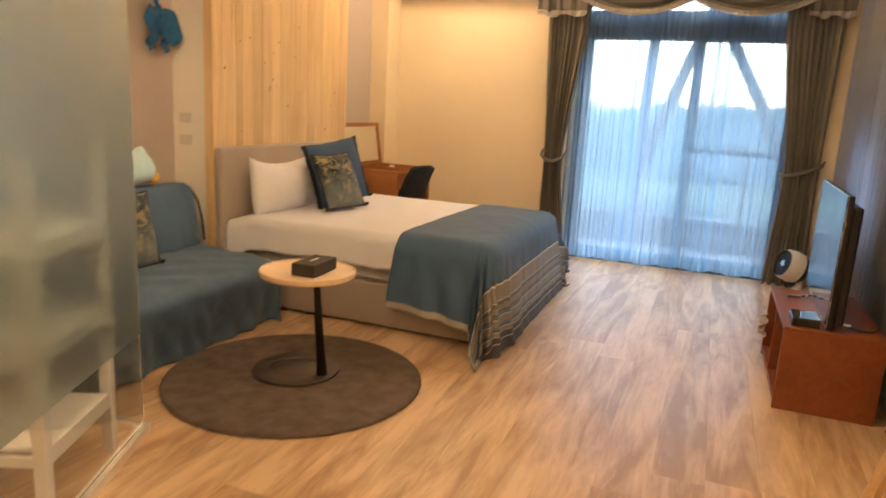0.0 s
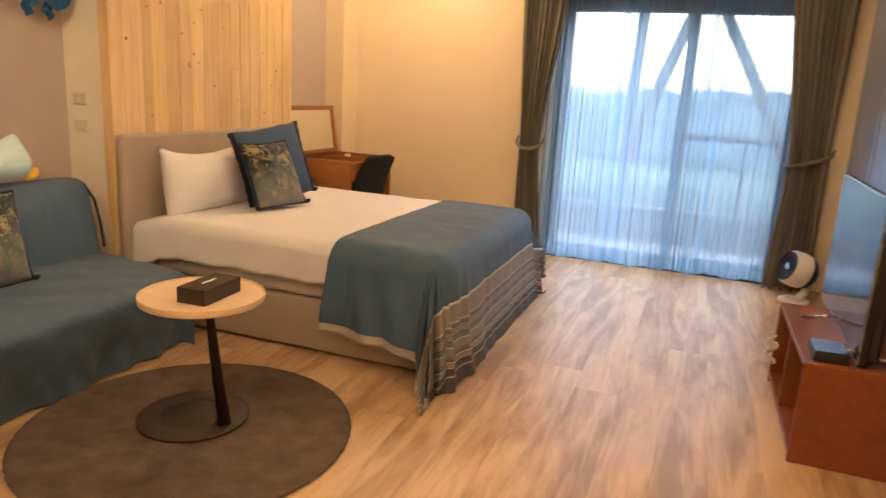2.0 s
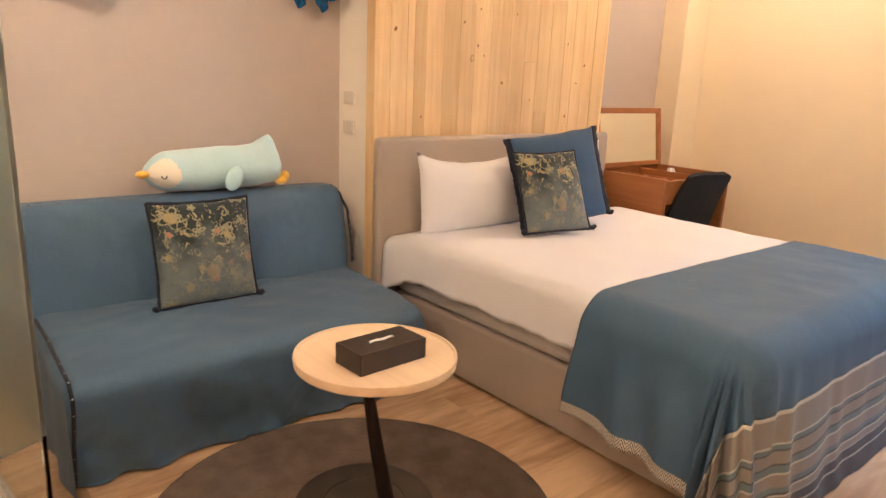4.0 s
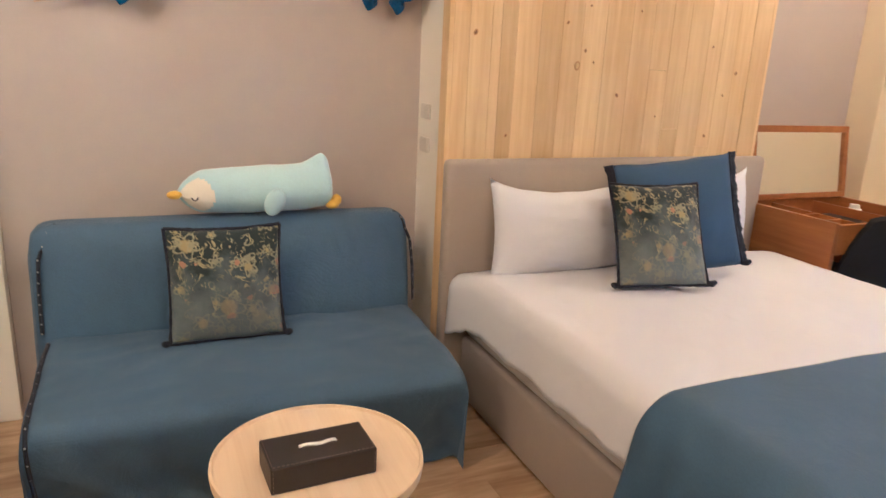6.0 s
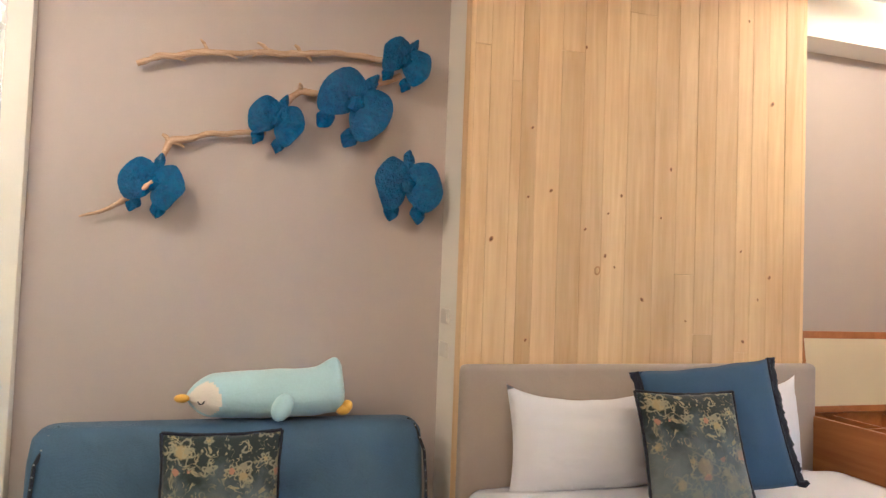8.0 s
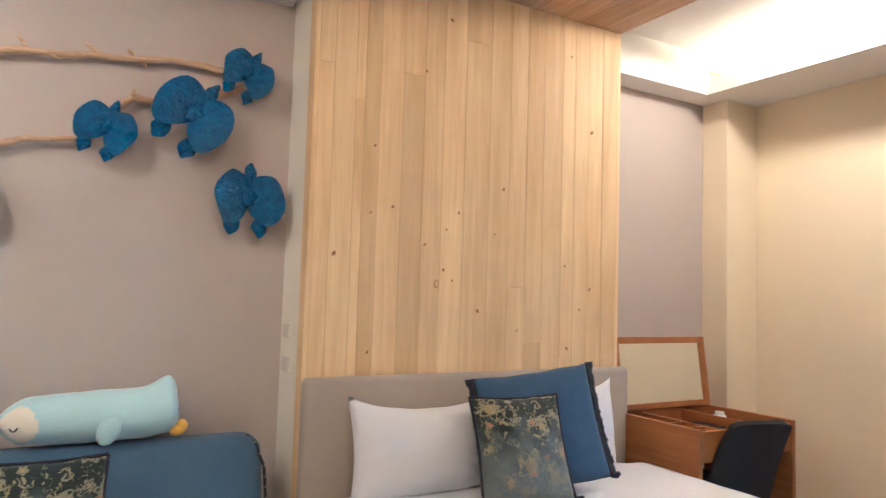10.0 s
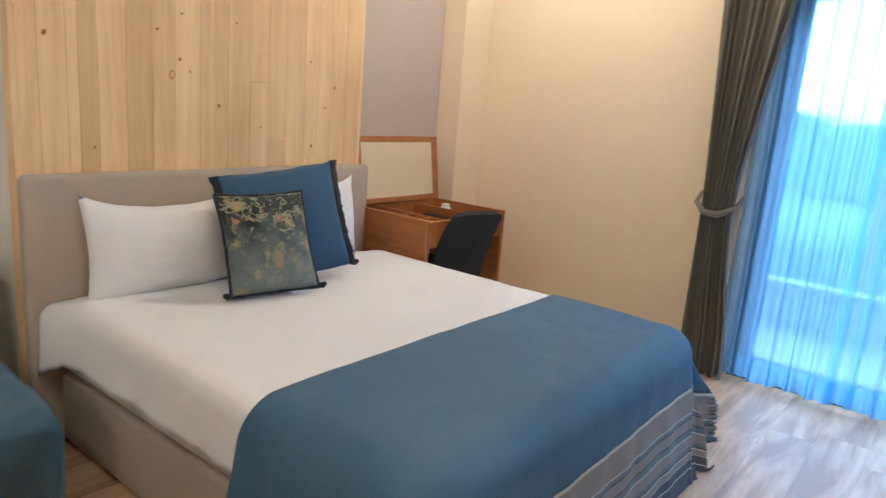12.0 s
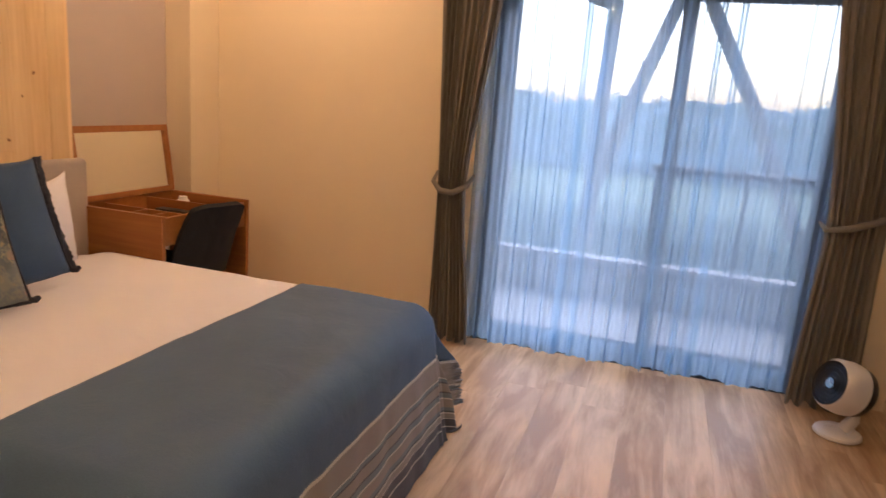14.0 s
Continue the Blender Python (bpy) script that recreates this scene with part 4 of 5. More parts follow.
def plush():
    """A lying plush penguin, in one mesh: body, pale face, beak, feet and flipper."""
    bm = bmesh.new()
    n, m = 64, 48
    rows = []
    for i in range(n + 1):
        t = i / n
        y = 2.945 + 0.512 * t
        r = 0.082 * (math.sin(min(1.0, t / 0.17) * math.pi / 2) ** 0.7) * (0.90 + 0.14 * smooth_step(t / 0.55)) * (1.0 if t < 0.93 else max(0.0, 1 - ((t - 0.93) / 0.07) ** 2) ** 0.5)
        zc = 0.795 + 0.012 * t
        row = []
        for k in range(m):
            a = 2 * math.pi * k / m
            x, z = math.cos(a) * r * 1.05, math.sin(a) * r * (1.0 if math.sin(a) > 0 else 0.88)
            if t > 0.80 and math.sin(a) > 0:
                z += 0.036 * smooth_step((t - 0.80) / 0.15) * math.sin(a) ** 11
            if t > 0.75 and math.sin(a) < 0:
                z -= 0.010 * smooth_step((t - 0.75) / 0.25) * math.sin(a)
            row.append(bm.verts.new((-2.21 + x, y + 0.010 * wob(a, t * 3, 1), zc + z + 0.004 * wob(t * 8, a, 2))))
        rows.append(row)
    for i, (a, b) in enumerate(zip(rows, rows[1:])):
        for k in range(m):
            f = bm.faces.new((a[k], a[(k + 1) % m], b[(k + 1) % m], b[k]))
            ang = 2 * math.pi * (k + 0.5) / m
            ct = (i + 0.5) / n
            if math.hypot((ct - 0.10) / 0.115, (math.atan2(math.sin(ang), math.cos(ang)) + 0.02) / 0.95) < 1:
                f.material_index = 1
    bmesh.ops.remove_doubles(bm, verts=bm.verts, dist=0.0005)

    def blob(c, r, idx, rot=(0, 0, 0)):
        own = bmesh.new()
        bmesh.ops.create_uvsphere(own, u_segments=14, v_segments=9, radius=1.0)
        own.transform(Matrix.Translation(c) @ pose(0, 0, 0, *rot) @ Matrix.Diagonal((*r, 1)))
        joined(bm, own, idx)

    blob((-2.165, 2.935, 0.800), (0.017, 0.024, 0.014), 2)
    blob((-2.16, 3.450, 0.757), (0.030, 0.026, 0.020), 2, (15, 0, 0))
    blob((-2.15, 3.462, 0.770), (0.018, 0.018, 0.020), 2)
    blob((-2.118, 3.245, 0.775), (0.018, 0.033, 0.048), 0, (-24, 0, 0))
    tube([(-2.124 + 0.002 * k * (4 - k), 2.985 + 0.005 * k, 0.797 - 0.0022 * k * (4 - k)) for k in range(5)], 0.0022, 6, bm, 3)
    return bm


toy = part("plush_toy", plush(), [M_PLUSH, M_PLUSH_W, M_YELLOW, M_NAVY], None, "mint plush penguin toy lying on the sofa back", True, 60)
tagged(toy, "", "plush toy")


# ---- orchid wall art ----
def petal(w, h, m, bm, cup=0.25, seed=0.0):
    """A round cupped petal: w wide, h long, growing along +z from the origin of m."""
    def place(u, v):
        a = 2 * math.pi * v
        r = u
        x = r * math.cos(a) * w / 2 * (1 + 0.05 * math.sin(3 * a + seed))
        z = h / 2 + r * math.sin(a) * h / 2 * (1 + 0.04 * math.cos(2 * a + seed))
        y = cup * (r * r) * w * 0.5 - 0.010 * math.cos(4 * a) * r * r + 0.006 * wob(x * 60, z * 60, seed)
        return m @ Vector((x, y, z))
    own = sheet(7, 22, place, 0.004)
    bmesh.ops.remove_doubles(own, verts=own.verts, dist=0.0004)
    return joined(bm, own)


def orchid(y, z, size, tilt, seed):
    """A blue orchid on the wall: two broad petals, dorsal and lower sepals, a lip."""
    f = thing("orchid_flower", "glossy deep blue orchid flower fixed to the wall", "wall decoration", "blue orchids on the wall")
    s = size
    for e in (-1, 1):
        part("petal", petal(0.58 * s, 0.86 * s, Matrix.Translation((e * 0.18 * s, -0.02 * s, 0.40 * s)) @ pose(0, 0, 0, 172, 0, 0) @ pose(0, 0, 0, 0, e * 9, e * 16), None, -0.20, seed + e), M_PETAL, f, "", True, 70)
        part("sepal", petal(0.24 * s, 0.32 * s, Matrix.Translation((e * 0.20 * s, 0.06 * s, -0.30 * s)) @ pose(0, 0, 0, 170, 0, 0) @ pose(0, 0, 0, 0, e * 6, 0), None, -0.2, seed + 4 * e), M_PETAL, f, "", True, 70)
    part("sepal", petal(0.19 * s, 0.38 * s, Matrix.Translation((0, 0.0, 0.18 * s)) @ pose(0, 0, 0, -6, 0, 0), None, 0.5, seed + 7), M_PETAL, f, "", True, 70)
    part("lip", petal(0.30 * s, 0.34 * s, Matrix.Translation((0, -0.13 * s, -0.14 * s)) @ pose(0, 0, 0, -14, 0, 0), None, 0.6, seed + 9), M_PETAL, f, "", True, 70)
    return placed(f, Matrix.Translation((XW + 0.075, y, z)) @ pose(0, 0, 0, 0, 0, 90) @ pose(0, 0, 0, 0, tilt, 0))


for y, z, size, tilt, seed in ((2.800, 1.500, 0.185, 14, 1.0), (3.194, 1.752, 0.178, 20, 2.0), (3.475, 1.842, 0.255, 34, 3.0), (3.657, 2.022, 0.178, 26, 4.0), (3.679, 1.560, 0.235, 3, 5.0)):
    orchid(y, z, size, tilt, seed)


def branch(pts, radii, twigs, seed):
    b = thing("branch", "bare pale driftwood branch fixed to the wall", "wall decoration", "driftwood branches")
    fine, rad = [], []
    for (p, q), (r, t) in zip(zip(pts, pts[1:]), zip(radii, radii[1:])):
        for k in range(6):
            c = Vector(p).lerp(Vector(q), k / 6)
            fine.append(c + Vector((0.006 * wob(c.y * 14, c.z * 9, seed), 0.0, 0.009 * wob(c.y * 17, 3, seed + 2))))
            rad.append((r + (t - r) * k / 6) * (1 + 0.35 * wob(c.y * 40, seed, 4)))
    fine.append(Vector(pts[-1]))
    rad.append(radii[-1])
    part("stem", tube(fine, rad, 8), M_TWIG, b, "", True, 60)
    for p, q, r in twigs:
        part("twig", tube([p, Vector(p).lerp(Vector(q), 0.6) + Vector((0.004, 0.002, 0.003)), q], [r, r * 0.8, r * 0.5], 6), M_TWIG, b, "", True)
    return b


X = XW + 0.035
branch([(X, 2.725, 1.905), (X, 2.80, 1.938), (X, 2.943, 1.973), (X, 3.06, 1.982), (X, 3.139, 1.999), (X, 3.257, 2.007), (X, 3.41, 2.031), (X, 3.568, 2.026), (X, 3.64, 2.015)], [0.010, 0.012, 0.013, 0.009, 0.012, 0.013, 0.011, 0.012, 0.009], [((X, 2.95, 1.975), (X + 0.01, 2.925, 2.012), 0.007), ((X, 3.16, 2.0), (X + 0.015, 3.115, 2.026), 0.009), ((X, 3.13, 1.998), (X, 3.10, 1.975), 0.007), ((X, 3.27, 2.008), (X + 0.015, 3.245, 2.035), 0.009), ((X, 3.285, 2.01), (X, 3.31, 1.985), 0.009), ((X, 2.80, 1.938), (X, 2.88, 1.932), 0.007), ((X, 2.98, 1.977), (X, 3.05, 1.962), 0.006)], 1.0)
branch([(X, 3.20, 1.755), (X, 3.238, 1.842), (X, 3.275, 1.871), (X, 3.37, 1.877), (X, 3.50, 1.905), (X, 3.587, 1.948), (X, 3.645, 1.976)], [0.007, 0.011, 0.013, 0.011, 0.012, 0.015, 0.012], [((X, 3.275, 1.871), (X + 0.03, 3.268, 1.892), 0.010)], 2.0)
branch([(X, 2.80, 1.53), (X, 2.827, 1.606), (X, 2.842, 1.645), (X, 2.90, 1.662), (X, 2.959, 1.683), (X, 3.097, 1.705), (X, 3.16, 1.708)], [0.006, 0.010, 0.016, 0.012, 0.010, 0.010, 0.008], [((X, 2.842, 1.645), (X + 0.01, 2.818, 1.668), 0.010), ((X, 2.85, 1.645), (X, 2.89, 1.632), 0.008)], 3.0)
branch([(X + 0.06, 2.80, 1.50), (X + 0.05, 2.766, 1.470), (X + 0.02, 2.70, 1.425), (X, 2.667, 1.403), (X, 2.576, 1.372)], [0.006, 0.012, 0.010, 0.008, 0.004], [], 4.0)


# ---- switches ----
def switch_plate(x, z, keys):
    s = thing("light_switch", "cream plastic light switch plate on the pier", "light switch", "switch plates")
    y = 3.845
    part("plate", box(x - 0.042, y - 0.010, z - 0.028, x + 0.042, y, z + 0.028, 0.003), M_SWITCH, s)
    for k in range(keys):
        w = 0.072 / keys
        part("rocker", box(x - 0.036 + k * w + 0.001, y - 0.013, z - 0.021, x - 0.036 + (k + 1) * w - 0.001, y - 0.010, z + 0.021, 0.001), M_SWITCH, s)


switch_plate(-2.288, 1.070, 2)
switch_plate(-2.290, 0.945, 3)

# ---- rug and side table ----
rug = thing("rug", "round dark brown pile rug", "rug")


def rug_pile():
    rings = []
    R = 0.555
    bm = bmesh.new()
    seg = 160
    rows = [(R - 0.006, 0.001), (R, 0.008), (R - 0.003, 0.015), (R - 0.012, 0.0185)] + [(R - 0.012 - (R - 0.03) * k / 44, 0.0195) for k in range(1, 45)]
    for r, z in rows:
        ring = []
        for k in range(seg):
            a = 2 * math.pi * k / seg
            q = r + 0.005 * wob(k * 0.9, r * 2, 1) * (r > R - 0.02)
            x, y = q * math.cos(a), q * math.sin(a)
            ring.append(bm.verts.new((-1.055 + x, 3.11 + y, z + (0.0022 * wob(x * 22, y * 22, 4) + 0.0022 * wob(x * 60, y * 60, 7)) * (z > 0.018) - 0.0035 * smooth_step(1 - abs(q - 0.20) / 0.05))))
        rings.append(ring)
    for a, b in zip(rings, rings[1:]):
        for k in range(seg):
            bm.faces.new((a[k], a[(k + 1) % seg], b[(k + 1) % seg], b[k]))
    bm.faces.new(rings[-1])
    return bm


part("mat", rug_pile(), M_RUG, rug, "", True, 60)

table = thing("side_table", "small round side table with pale top and dark leaning stem", "table")
TC = (-1.02, 3.145)
part("tabletop", lathe([(0.0, 0.470), (0.195, 0.470), (0.203, 0.475), (0.205, 0.490), (0.204, 0.497), (0.199, 0.498), (0.196, 0.492), (0.0, 0.491)], 72, Matrix.Translation((*TC, 0))), M_TOP, table, "pale birch top with a low rim", True)
part("base", lathe([(0.0, 0.020), (0.186, 0.020), (0.190, 0.023), (0.190, 0.028), (0.184, 0.032), (0.112, 0.033), (0.110, 0.030), (0.104, 0.033), (0.0, 0.034)], 64, Matrix.Translation((-1.085, 3.16, 0))), M_BRONZE, table, "dark steel base disc", True)
part("stem", tube([(-0.945, 3.15, 0.030), (-0.942, 3.135, 0.11), (-0.93, 3.09, 0.30), (-0.92, 3.055, 0.470)], [0.024, 0.021, 0.017, 0.013], 16), M_IRON, table, "tapered dark stem", True)

tissue = thing("tissue_box", "dark brown stitched leather tissue box on the side table", "tissue box")
TL, TW, TH = 0.198, 0.106, 0.053
part("body", box(-TL / 2, -TW / 2, 0.0, TL / 2, TW / 2, TH, 0.003), M_LEATHER, tissue)
bm = None
e = 0.0006
for a, b in (((-1, -1, TH), (1, -1, TH)), ((1, -1, TH), (1, 1, TH)), ((1, 1, TH), (-1, 1, TH)), ((-1, 1, TH), (-1, -1, TH)), ((-1, -1, 0), (-1, -1, TH)), ((1, -1, 0), (1, -1, TH))):
    p, q = (Vector((c[0] * (TL / 2 - 0.004), c[1] * (TW / 2 - 0.004), c[2] + (e if c[2] else 0.004))) for c in (a, b))
    if a[2] != b[2]:
        p.y -= 0.0045
        q.y -= 0.0045
        q.z -= 0.004
    k = int((q - p).length / 0.008)
    for i in range(k):
        s, t = p.lerp(q, i / k), p.lerp(q, (i + 0.6) / k)
        bm = tube([s, t], 0.0007, 4, bm)
part("stitching", bm, M_STITCH, tissue, "pale stitching")
part("slot", lathe([(0.0, TH + 0.0008), (1.0, TH + 0.0008)], 32, Matrix.Diagonal((0.040, 0.007, 1, 1))), M_STITCH, tissue, "stitched oval slot")
part("slot_opening", lathe([(0.0, TH + 0.0014), (1.0, TH + 0.0014)], 32, Matrix.Diagonal((0.038, 0.0055, 1, 1))), M_BLACK, tissue, "dark opening")
part("tissue_sheet", sheet(12, 6, lambda u, v: Vector((-0.036 + 0.072 * u, 0.003 * math.sin(u * 9) + 0.010 * (v - 0.5), TH + 0.002 + 0.004 * math.sin(math.pi * v) * math.sin(math.pi * u))), 0.001), M_TISSUE, tissue, "white tissue", True, 180)
placed(tissue, Matrix.Translation((-0.982, 3.135, 0.4915)) @ pose(0, 0, 0, 0, 0, 93))

# ---- television corner ----
CX0, CX1, CY0, CY1, CZ = 0.905, 1.295, 3.84, 4.62, 0.372
cab = thing("tv_cabinet", "low reddish wooden cabinet with open shelves under the television", "cabinet")
t = 0.018
part("side_panel", box(CX0, CY0, 0, CX1, CY0 + t, CZ - t, 0.0015), M_CHERRY, cab)
part("side_panel", box(CX0, CY1 - t, 0, CX1, CY1, CZ - t, 0.0015), M_CHERRY, cab)
part("top", box(CX0, CY0, CZ - t, CX1, CY1, CZ, 0.0015), M_CHERRY, cab)
part("bottom", box(CX0, CY0 + t, 0.03, CX1, CY1 - t, 0.03 + t, 0.001), M_CHERRY, cab)
part("divider", box(CX0 + 0.002, 4.22, 0.03 + t, CX1, 4.22 + t, CZ - t, 0.001), M_CHERRY, cab)
part("back_panel", box(CX1 - 0.008, CY0 + t, 0.03 + t, CX1 - 0.002, CY1 - t, CZ - t), M_CHERRY, cab)

tv = thing("television", "flat black television with a thin silver edge on the cabinet", "television")
TX = 1.085
part("panel", box(TX + 0.004, 3.915, 0.385, TX + 0.026, 4.85, 0.945, 0.004), M_BLACK, tv, "thin black panel")
part("bezel", box(TX, 3.913, 0.383, TX + 0.004, 4.852, 0.947, 0.001), M_STEEL, tv, "thin silver bezel")
part("screen", box(TX - 0.002, 3.919, 0.395, TX + 0.001, 4.846, 0.941), M_SCREEN, tv, "dark reflecting screen")
part("rear_housing", box(TX + 0.022, 3.922, 0.395, TX + 0.066, 4.82, 0.90, 0.012, 3), M_BLACK, tv, "black rear housing")
for y in (4.06, 4.50):
    part("foot", tube([(TX + 0.01, y, 0.392), (TX - 0.06, y - 0.02, 0.380), (TX - 0.115, y - 0.03, CZ + 0.006)], [0.006, 0.006, 0.005], 8), M_STEEL, tv, "silver foot", True)
    part("foot", tube([(TX + 0.02, y, 0.392), (TX + 0.07, y - 0.01, 0.380), (TX + 0.11, y - 0.02, CZ + 0.006)], [0.006, 0.006, 0.005], 8), M_STEEL, tv, "silver foot", True)

placed(tv, Matrix.Translation((1.077, 4.35, 0)) @ pose(0, 0, 0, 0, 0, -1.8) @ Matrix.Translation((-1.085, -4.4, 0)))

stb = thing("set_top_box", "flat black set-top box on the cabinet", "set-top box")
part("case", box(0.935, 3.875, CZ, 1.045, 4.02, CZ + 0.036, 0.004), M_BLACK, stb)
part("lid", box(0.938, 3.878, CZ + 0.036, 1.042, 4.017, CZ + 0.039, 0.001), M_SCREEN, stb, "glossy black top")


def cable(pts, r, material, label, category="cable"):
    c = part("cable", tube(pts, r, 7), material, None, label, True)
    return tagged(c, "", category)


cable([(1.16, 3.95, CZ + 0.006), (1.20, 3.90, CZ + 0.012), (1.25, 3.93, CZ + 0.006), (1.29, 4.02, CZ + 0.006)], 0.004, M_BLACK, "black cable lying behind the television")
cable([(1.33, 3.80, 0.006), (1.345, 3.70, 0.006), (1.33, 3.58, 0.006), (1.36, 3.47, 0.006)], 0.004, M_BLACK, "black cable lying on the floor by the wall")

bag = part("plastic_bag", sheet(14, 14, lambda u, v: Vector((0.885 + 0.02 * math.sin(v * 9 + u * 5) - 0.03 * v * (1 - v), 4.44 + 0.09 * u + 0.01 * math.sin(v * 7), 0.10 * v + 0.14 + 0.01 * wob(u * 5, v * 5, 1))), 0.002), M_PLASTIC, cab, "white bag hanging at the shelf edge", True, 180)

# ---- air circulator on the floor ----
fan = thing("air_circulator", "round white and black air circulator fan on the floor", "fan")
FM = Matrix.Translation((1.175, 6.09, 0.0))
part("base", lathe([(0.0, 0.0), (0.088, 0.0), (0.095, 0.006), (0.092, 0.018), (0.078, 0.026), (0.05, 0.028), (0.046, 0.020), (0.0, 0.020)], 40, FM), M_PLASTIC, fan, "white ring base", True)
part("neck", tube([(1.20, 6.11, 0.018), (1.235, 6.12, 0.07), (1.23, 6.12, 0.12)], [0.03, 0.025, 0.02], 12), M_PLASTIC, fan, "white neck", True)
HM = Matrix.Translation((1.165, 6.09, 0.215)) @ Vector((-0.86, -0.38, 0.30)).to_track_quat("Z", "Y").to_matrix().to_4x4()
part("head", lathe([(0.096, 0.075), (0.110, 0.055), (0.116, 0.0), (0.112, -0.035)], 44, HM), M_PLASTIC, fan, "white drum head", True)
part("rear_grille", lathe([(0.112, -0.035), (0.104, -0.07), (0.075, -0.10), (0.0, -0.112)], 44, HM), M_BLACK, fan, "black rear grille", True)
grille = part("front_grille", lathe([(0.096, 0.075), (0.090, 0.066), (0.0, 0.045)], 44, HM), M_BLACK, fan, "black front grille", True)
for r in (0.03, 0.05, 0.07, 0.085):
    part("grille_ring", tube([HM @ Vector((r * math.cos(a * math.pi / 12), r * math.sin(a * math.pi / 12), 0.07)) for a in range(25)], 0.0018, 5), M_BLACK, fan, "", True)
part("badge", lathe([(0.0, 0.074), (0.022, 0.074), (0.022, 0.066)], 24, HM), M_STEEL, fan, "silver hub badge", True)

placed(fan, Matrix.Translation((0.0, 0.035, 0.0)))

# ---- floor lamp ----
LX, LY = 1.145, 2.66
lamp = thing("floor_lamp", "beech tripod floor lamp with a lit cream drum shade", "lamp")
SH0, SH1, SR0, SR1 = 0.958, 1.195, 0.160, 0.153
part("shade", lathe([(SR0, SH0), (SR1, SH1), (SR1 - 0.0015, SH1), (SR0 - 0.0015, SH0), (SR0, SH0)], 64, Matrix.Translation((LX, LY, 0))), M_SHADE, lamp, "cream linen drum shade, glowing", True)
for r, z in ((SR0, SH0 + 0.004), (SR1, SH1 - 0.004)):
    part("shade_rim", tube([(LX + r * math.cos(a * math.pi / 24), LY + r * math.sin(a * math.pi / 24), z) for a in range(49)], 0.0028, 6), M_SHADE, lamp, "", True)
part("post", tube([(LX, LY, 0.63), (LX, LY, 1.0)], [0.014, 0.012], 14), M_BEECH, lamp, "", True)
part("hub", lathe([(0.0, 0.658), (0.063, 0.658), (0.066, 0.661), (0.066, 0.681), (0.062, 0.684), (0.0, 0.684)], 40, Matrix.Translation((LX, LY, 0))), M_BEECH, lamp, "round beech hub", True)
for a in (200, 320, 80):
    c, s = math.cos(radians(a)), math.sin(radians(a))
    own = box(-0.020, -0.011, 0, 0.020, 0.011, 0.72, 0.003)
    own.transform(axes((LX + 0.215 * c, LY + 0.215 * s, 0.0), (-s, c, 0), (-0.175 * c, -0.175 * s, 0.65)))
    for v in own.verts:
        v.co.z = max(0.0, min(v.co.z, 0.660))
    part("leg", own, M_BEECH, lamp, "tapered beech leg", True)
part("bulb", lathe([(0.0, 1.005), (0.014, 1.005), (0.016, 1.03), (0.030, 1.06), (0.033, 1.085), (0.022, 1.11), (0.0, 1.118)], 20, Matrix.Translation((LX, LY, 0))), M_BULB, lamp, "glowing bulb", True)
cable([(LX + 0.01, LY, 0.90), (LX + 0.03, LY + 0.08, 0.72), (LX + 0.06, LY + 0.16, 0.45), (LX + 0.05, LY + 0.25, 0.20), (LX + 0.10, LY + 0.32, 0.06), (LX + 0.15, LY + 0.40, 0.012)], 0.003, M_PLASTIC, "white lamp cord hanging to the floor")
cable([(XR - 0.03, 3.19, 0.655), (XR - 0.07, 3.17, 0.66), (XR - 0.085, 3.14, 0.60), (XR - 0.07, 3.13, 0.40), (XR - 0.06, 3.15, 0.15), (XR - 0.08, 3.20, 0.01)], 0.0035, M_PLASTIC, "white cord from the wall socket")
socket = thing("wall_socket", "white wall socket with a plug", "socket")
part("plate", box(XR - 0.009, 3.13, 0.60, XR, 3.21, 0.70, 0.003), M_PLASTIC, socket)
part("plug", box(XR - 0.045, 3.165, 0.64, XR - 0.009, 3.195, 0.67, 0.006, 3), M_PLASTIC, socket, "white plug", True)
strip = thing("power_strip", "white power strip with plugs on the floor", "power strip")
part("case", box(1.29, 3.30, 0, 1.345, 3.52, 0.035, 0.006, 3), M_PLASTIC, strip, "", True)
part("adapter", box(1.295, 3.44, 0.035, 1.335, 3.50, 0.085, 0.005), M_BLACK, strip, "black adapter")
part("adapter", box(1.295, 3.33, 0.035, 1.34, 3.39, 0.07, 0.005), M_PLASTIC, strip, "white adapter")
pouch = part("storage_bag", sheet(24, 18, lambda u, v: Vector((1.36 + 0.045 * math.sin(math.pi * v) ** 0.6 * math.cos(2 * math.pi * u) * (1 + 0.15 * math.sin(6 * math.pi * u)), 3.20 + 0.045 * math.sin(math.pi * v) ** 0.6 * math.sin(2 * math.pi * u), 0.005 + 0.13 * v))), M_TWIG, None, "crumpled beige bag with white cords on the floor", True, 180)
tagged(pouch, "", "bag")
hook = thing("curtain_hook", "round chrome tieback hook with a chain on the wall", "hook")
part("rosette", lathe([(0.0, 0.0), (0.022, 0.0), (0.020, 0.008), (0.008, 0.012), (0.008, 0.045), (0.018, 0.050), (0.019, 0.060), (0.012, 0.067), (0.0, 0.068)], 28, Matrix.Translation((XR, 3.26, 1.27)) @ pose(0, 0, 0, 0, -90, 0)), M_CHROME, hook, "chrome knob", True)
part("chain", tube([(XR - 0.04, 3.26, 1.255), (XR - 0.035, 3.262, 1.22), (XR - 0.03, 3.258, 1.19)], 0.003, 6), M_CHROME, hook, "", True)
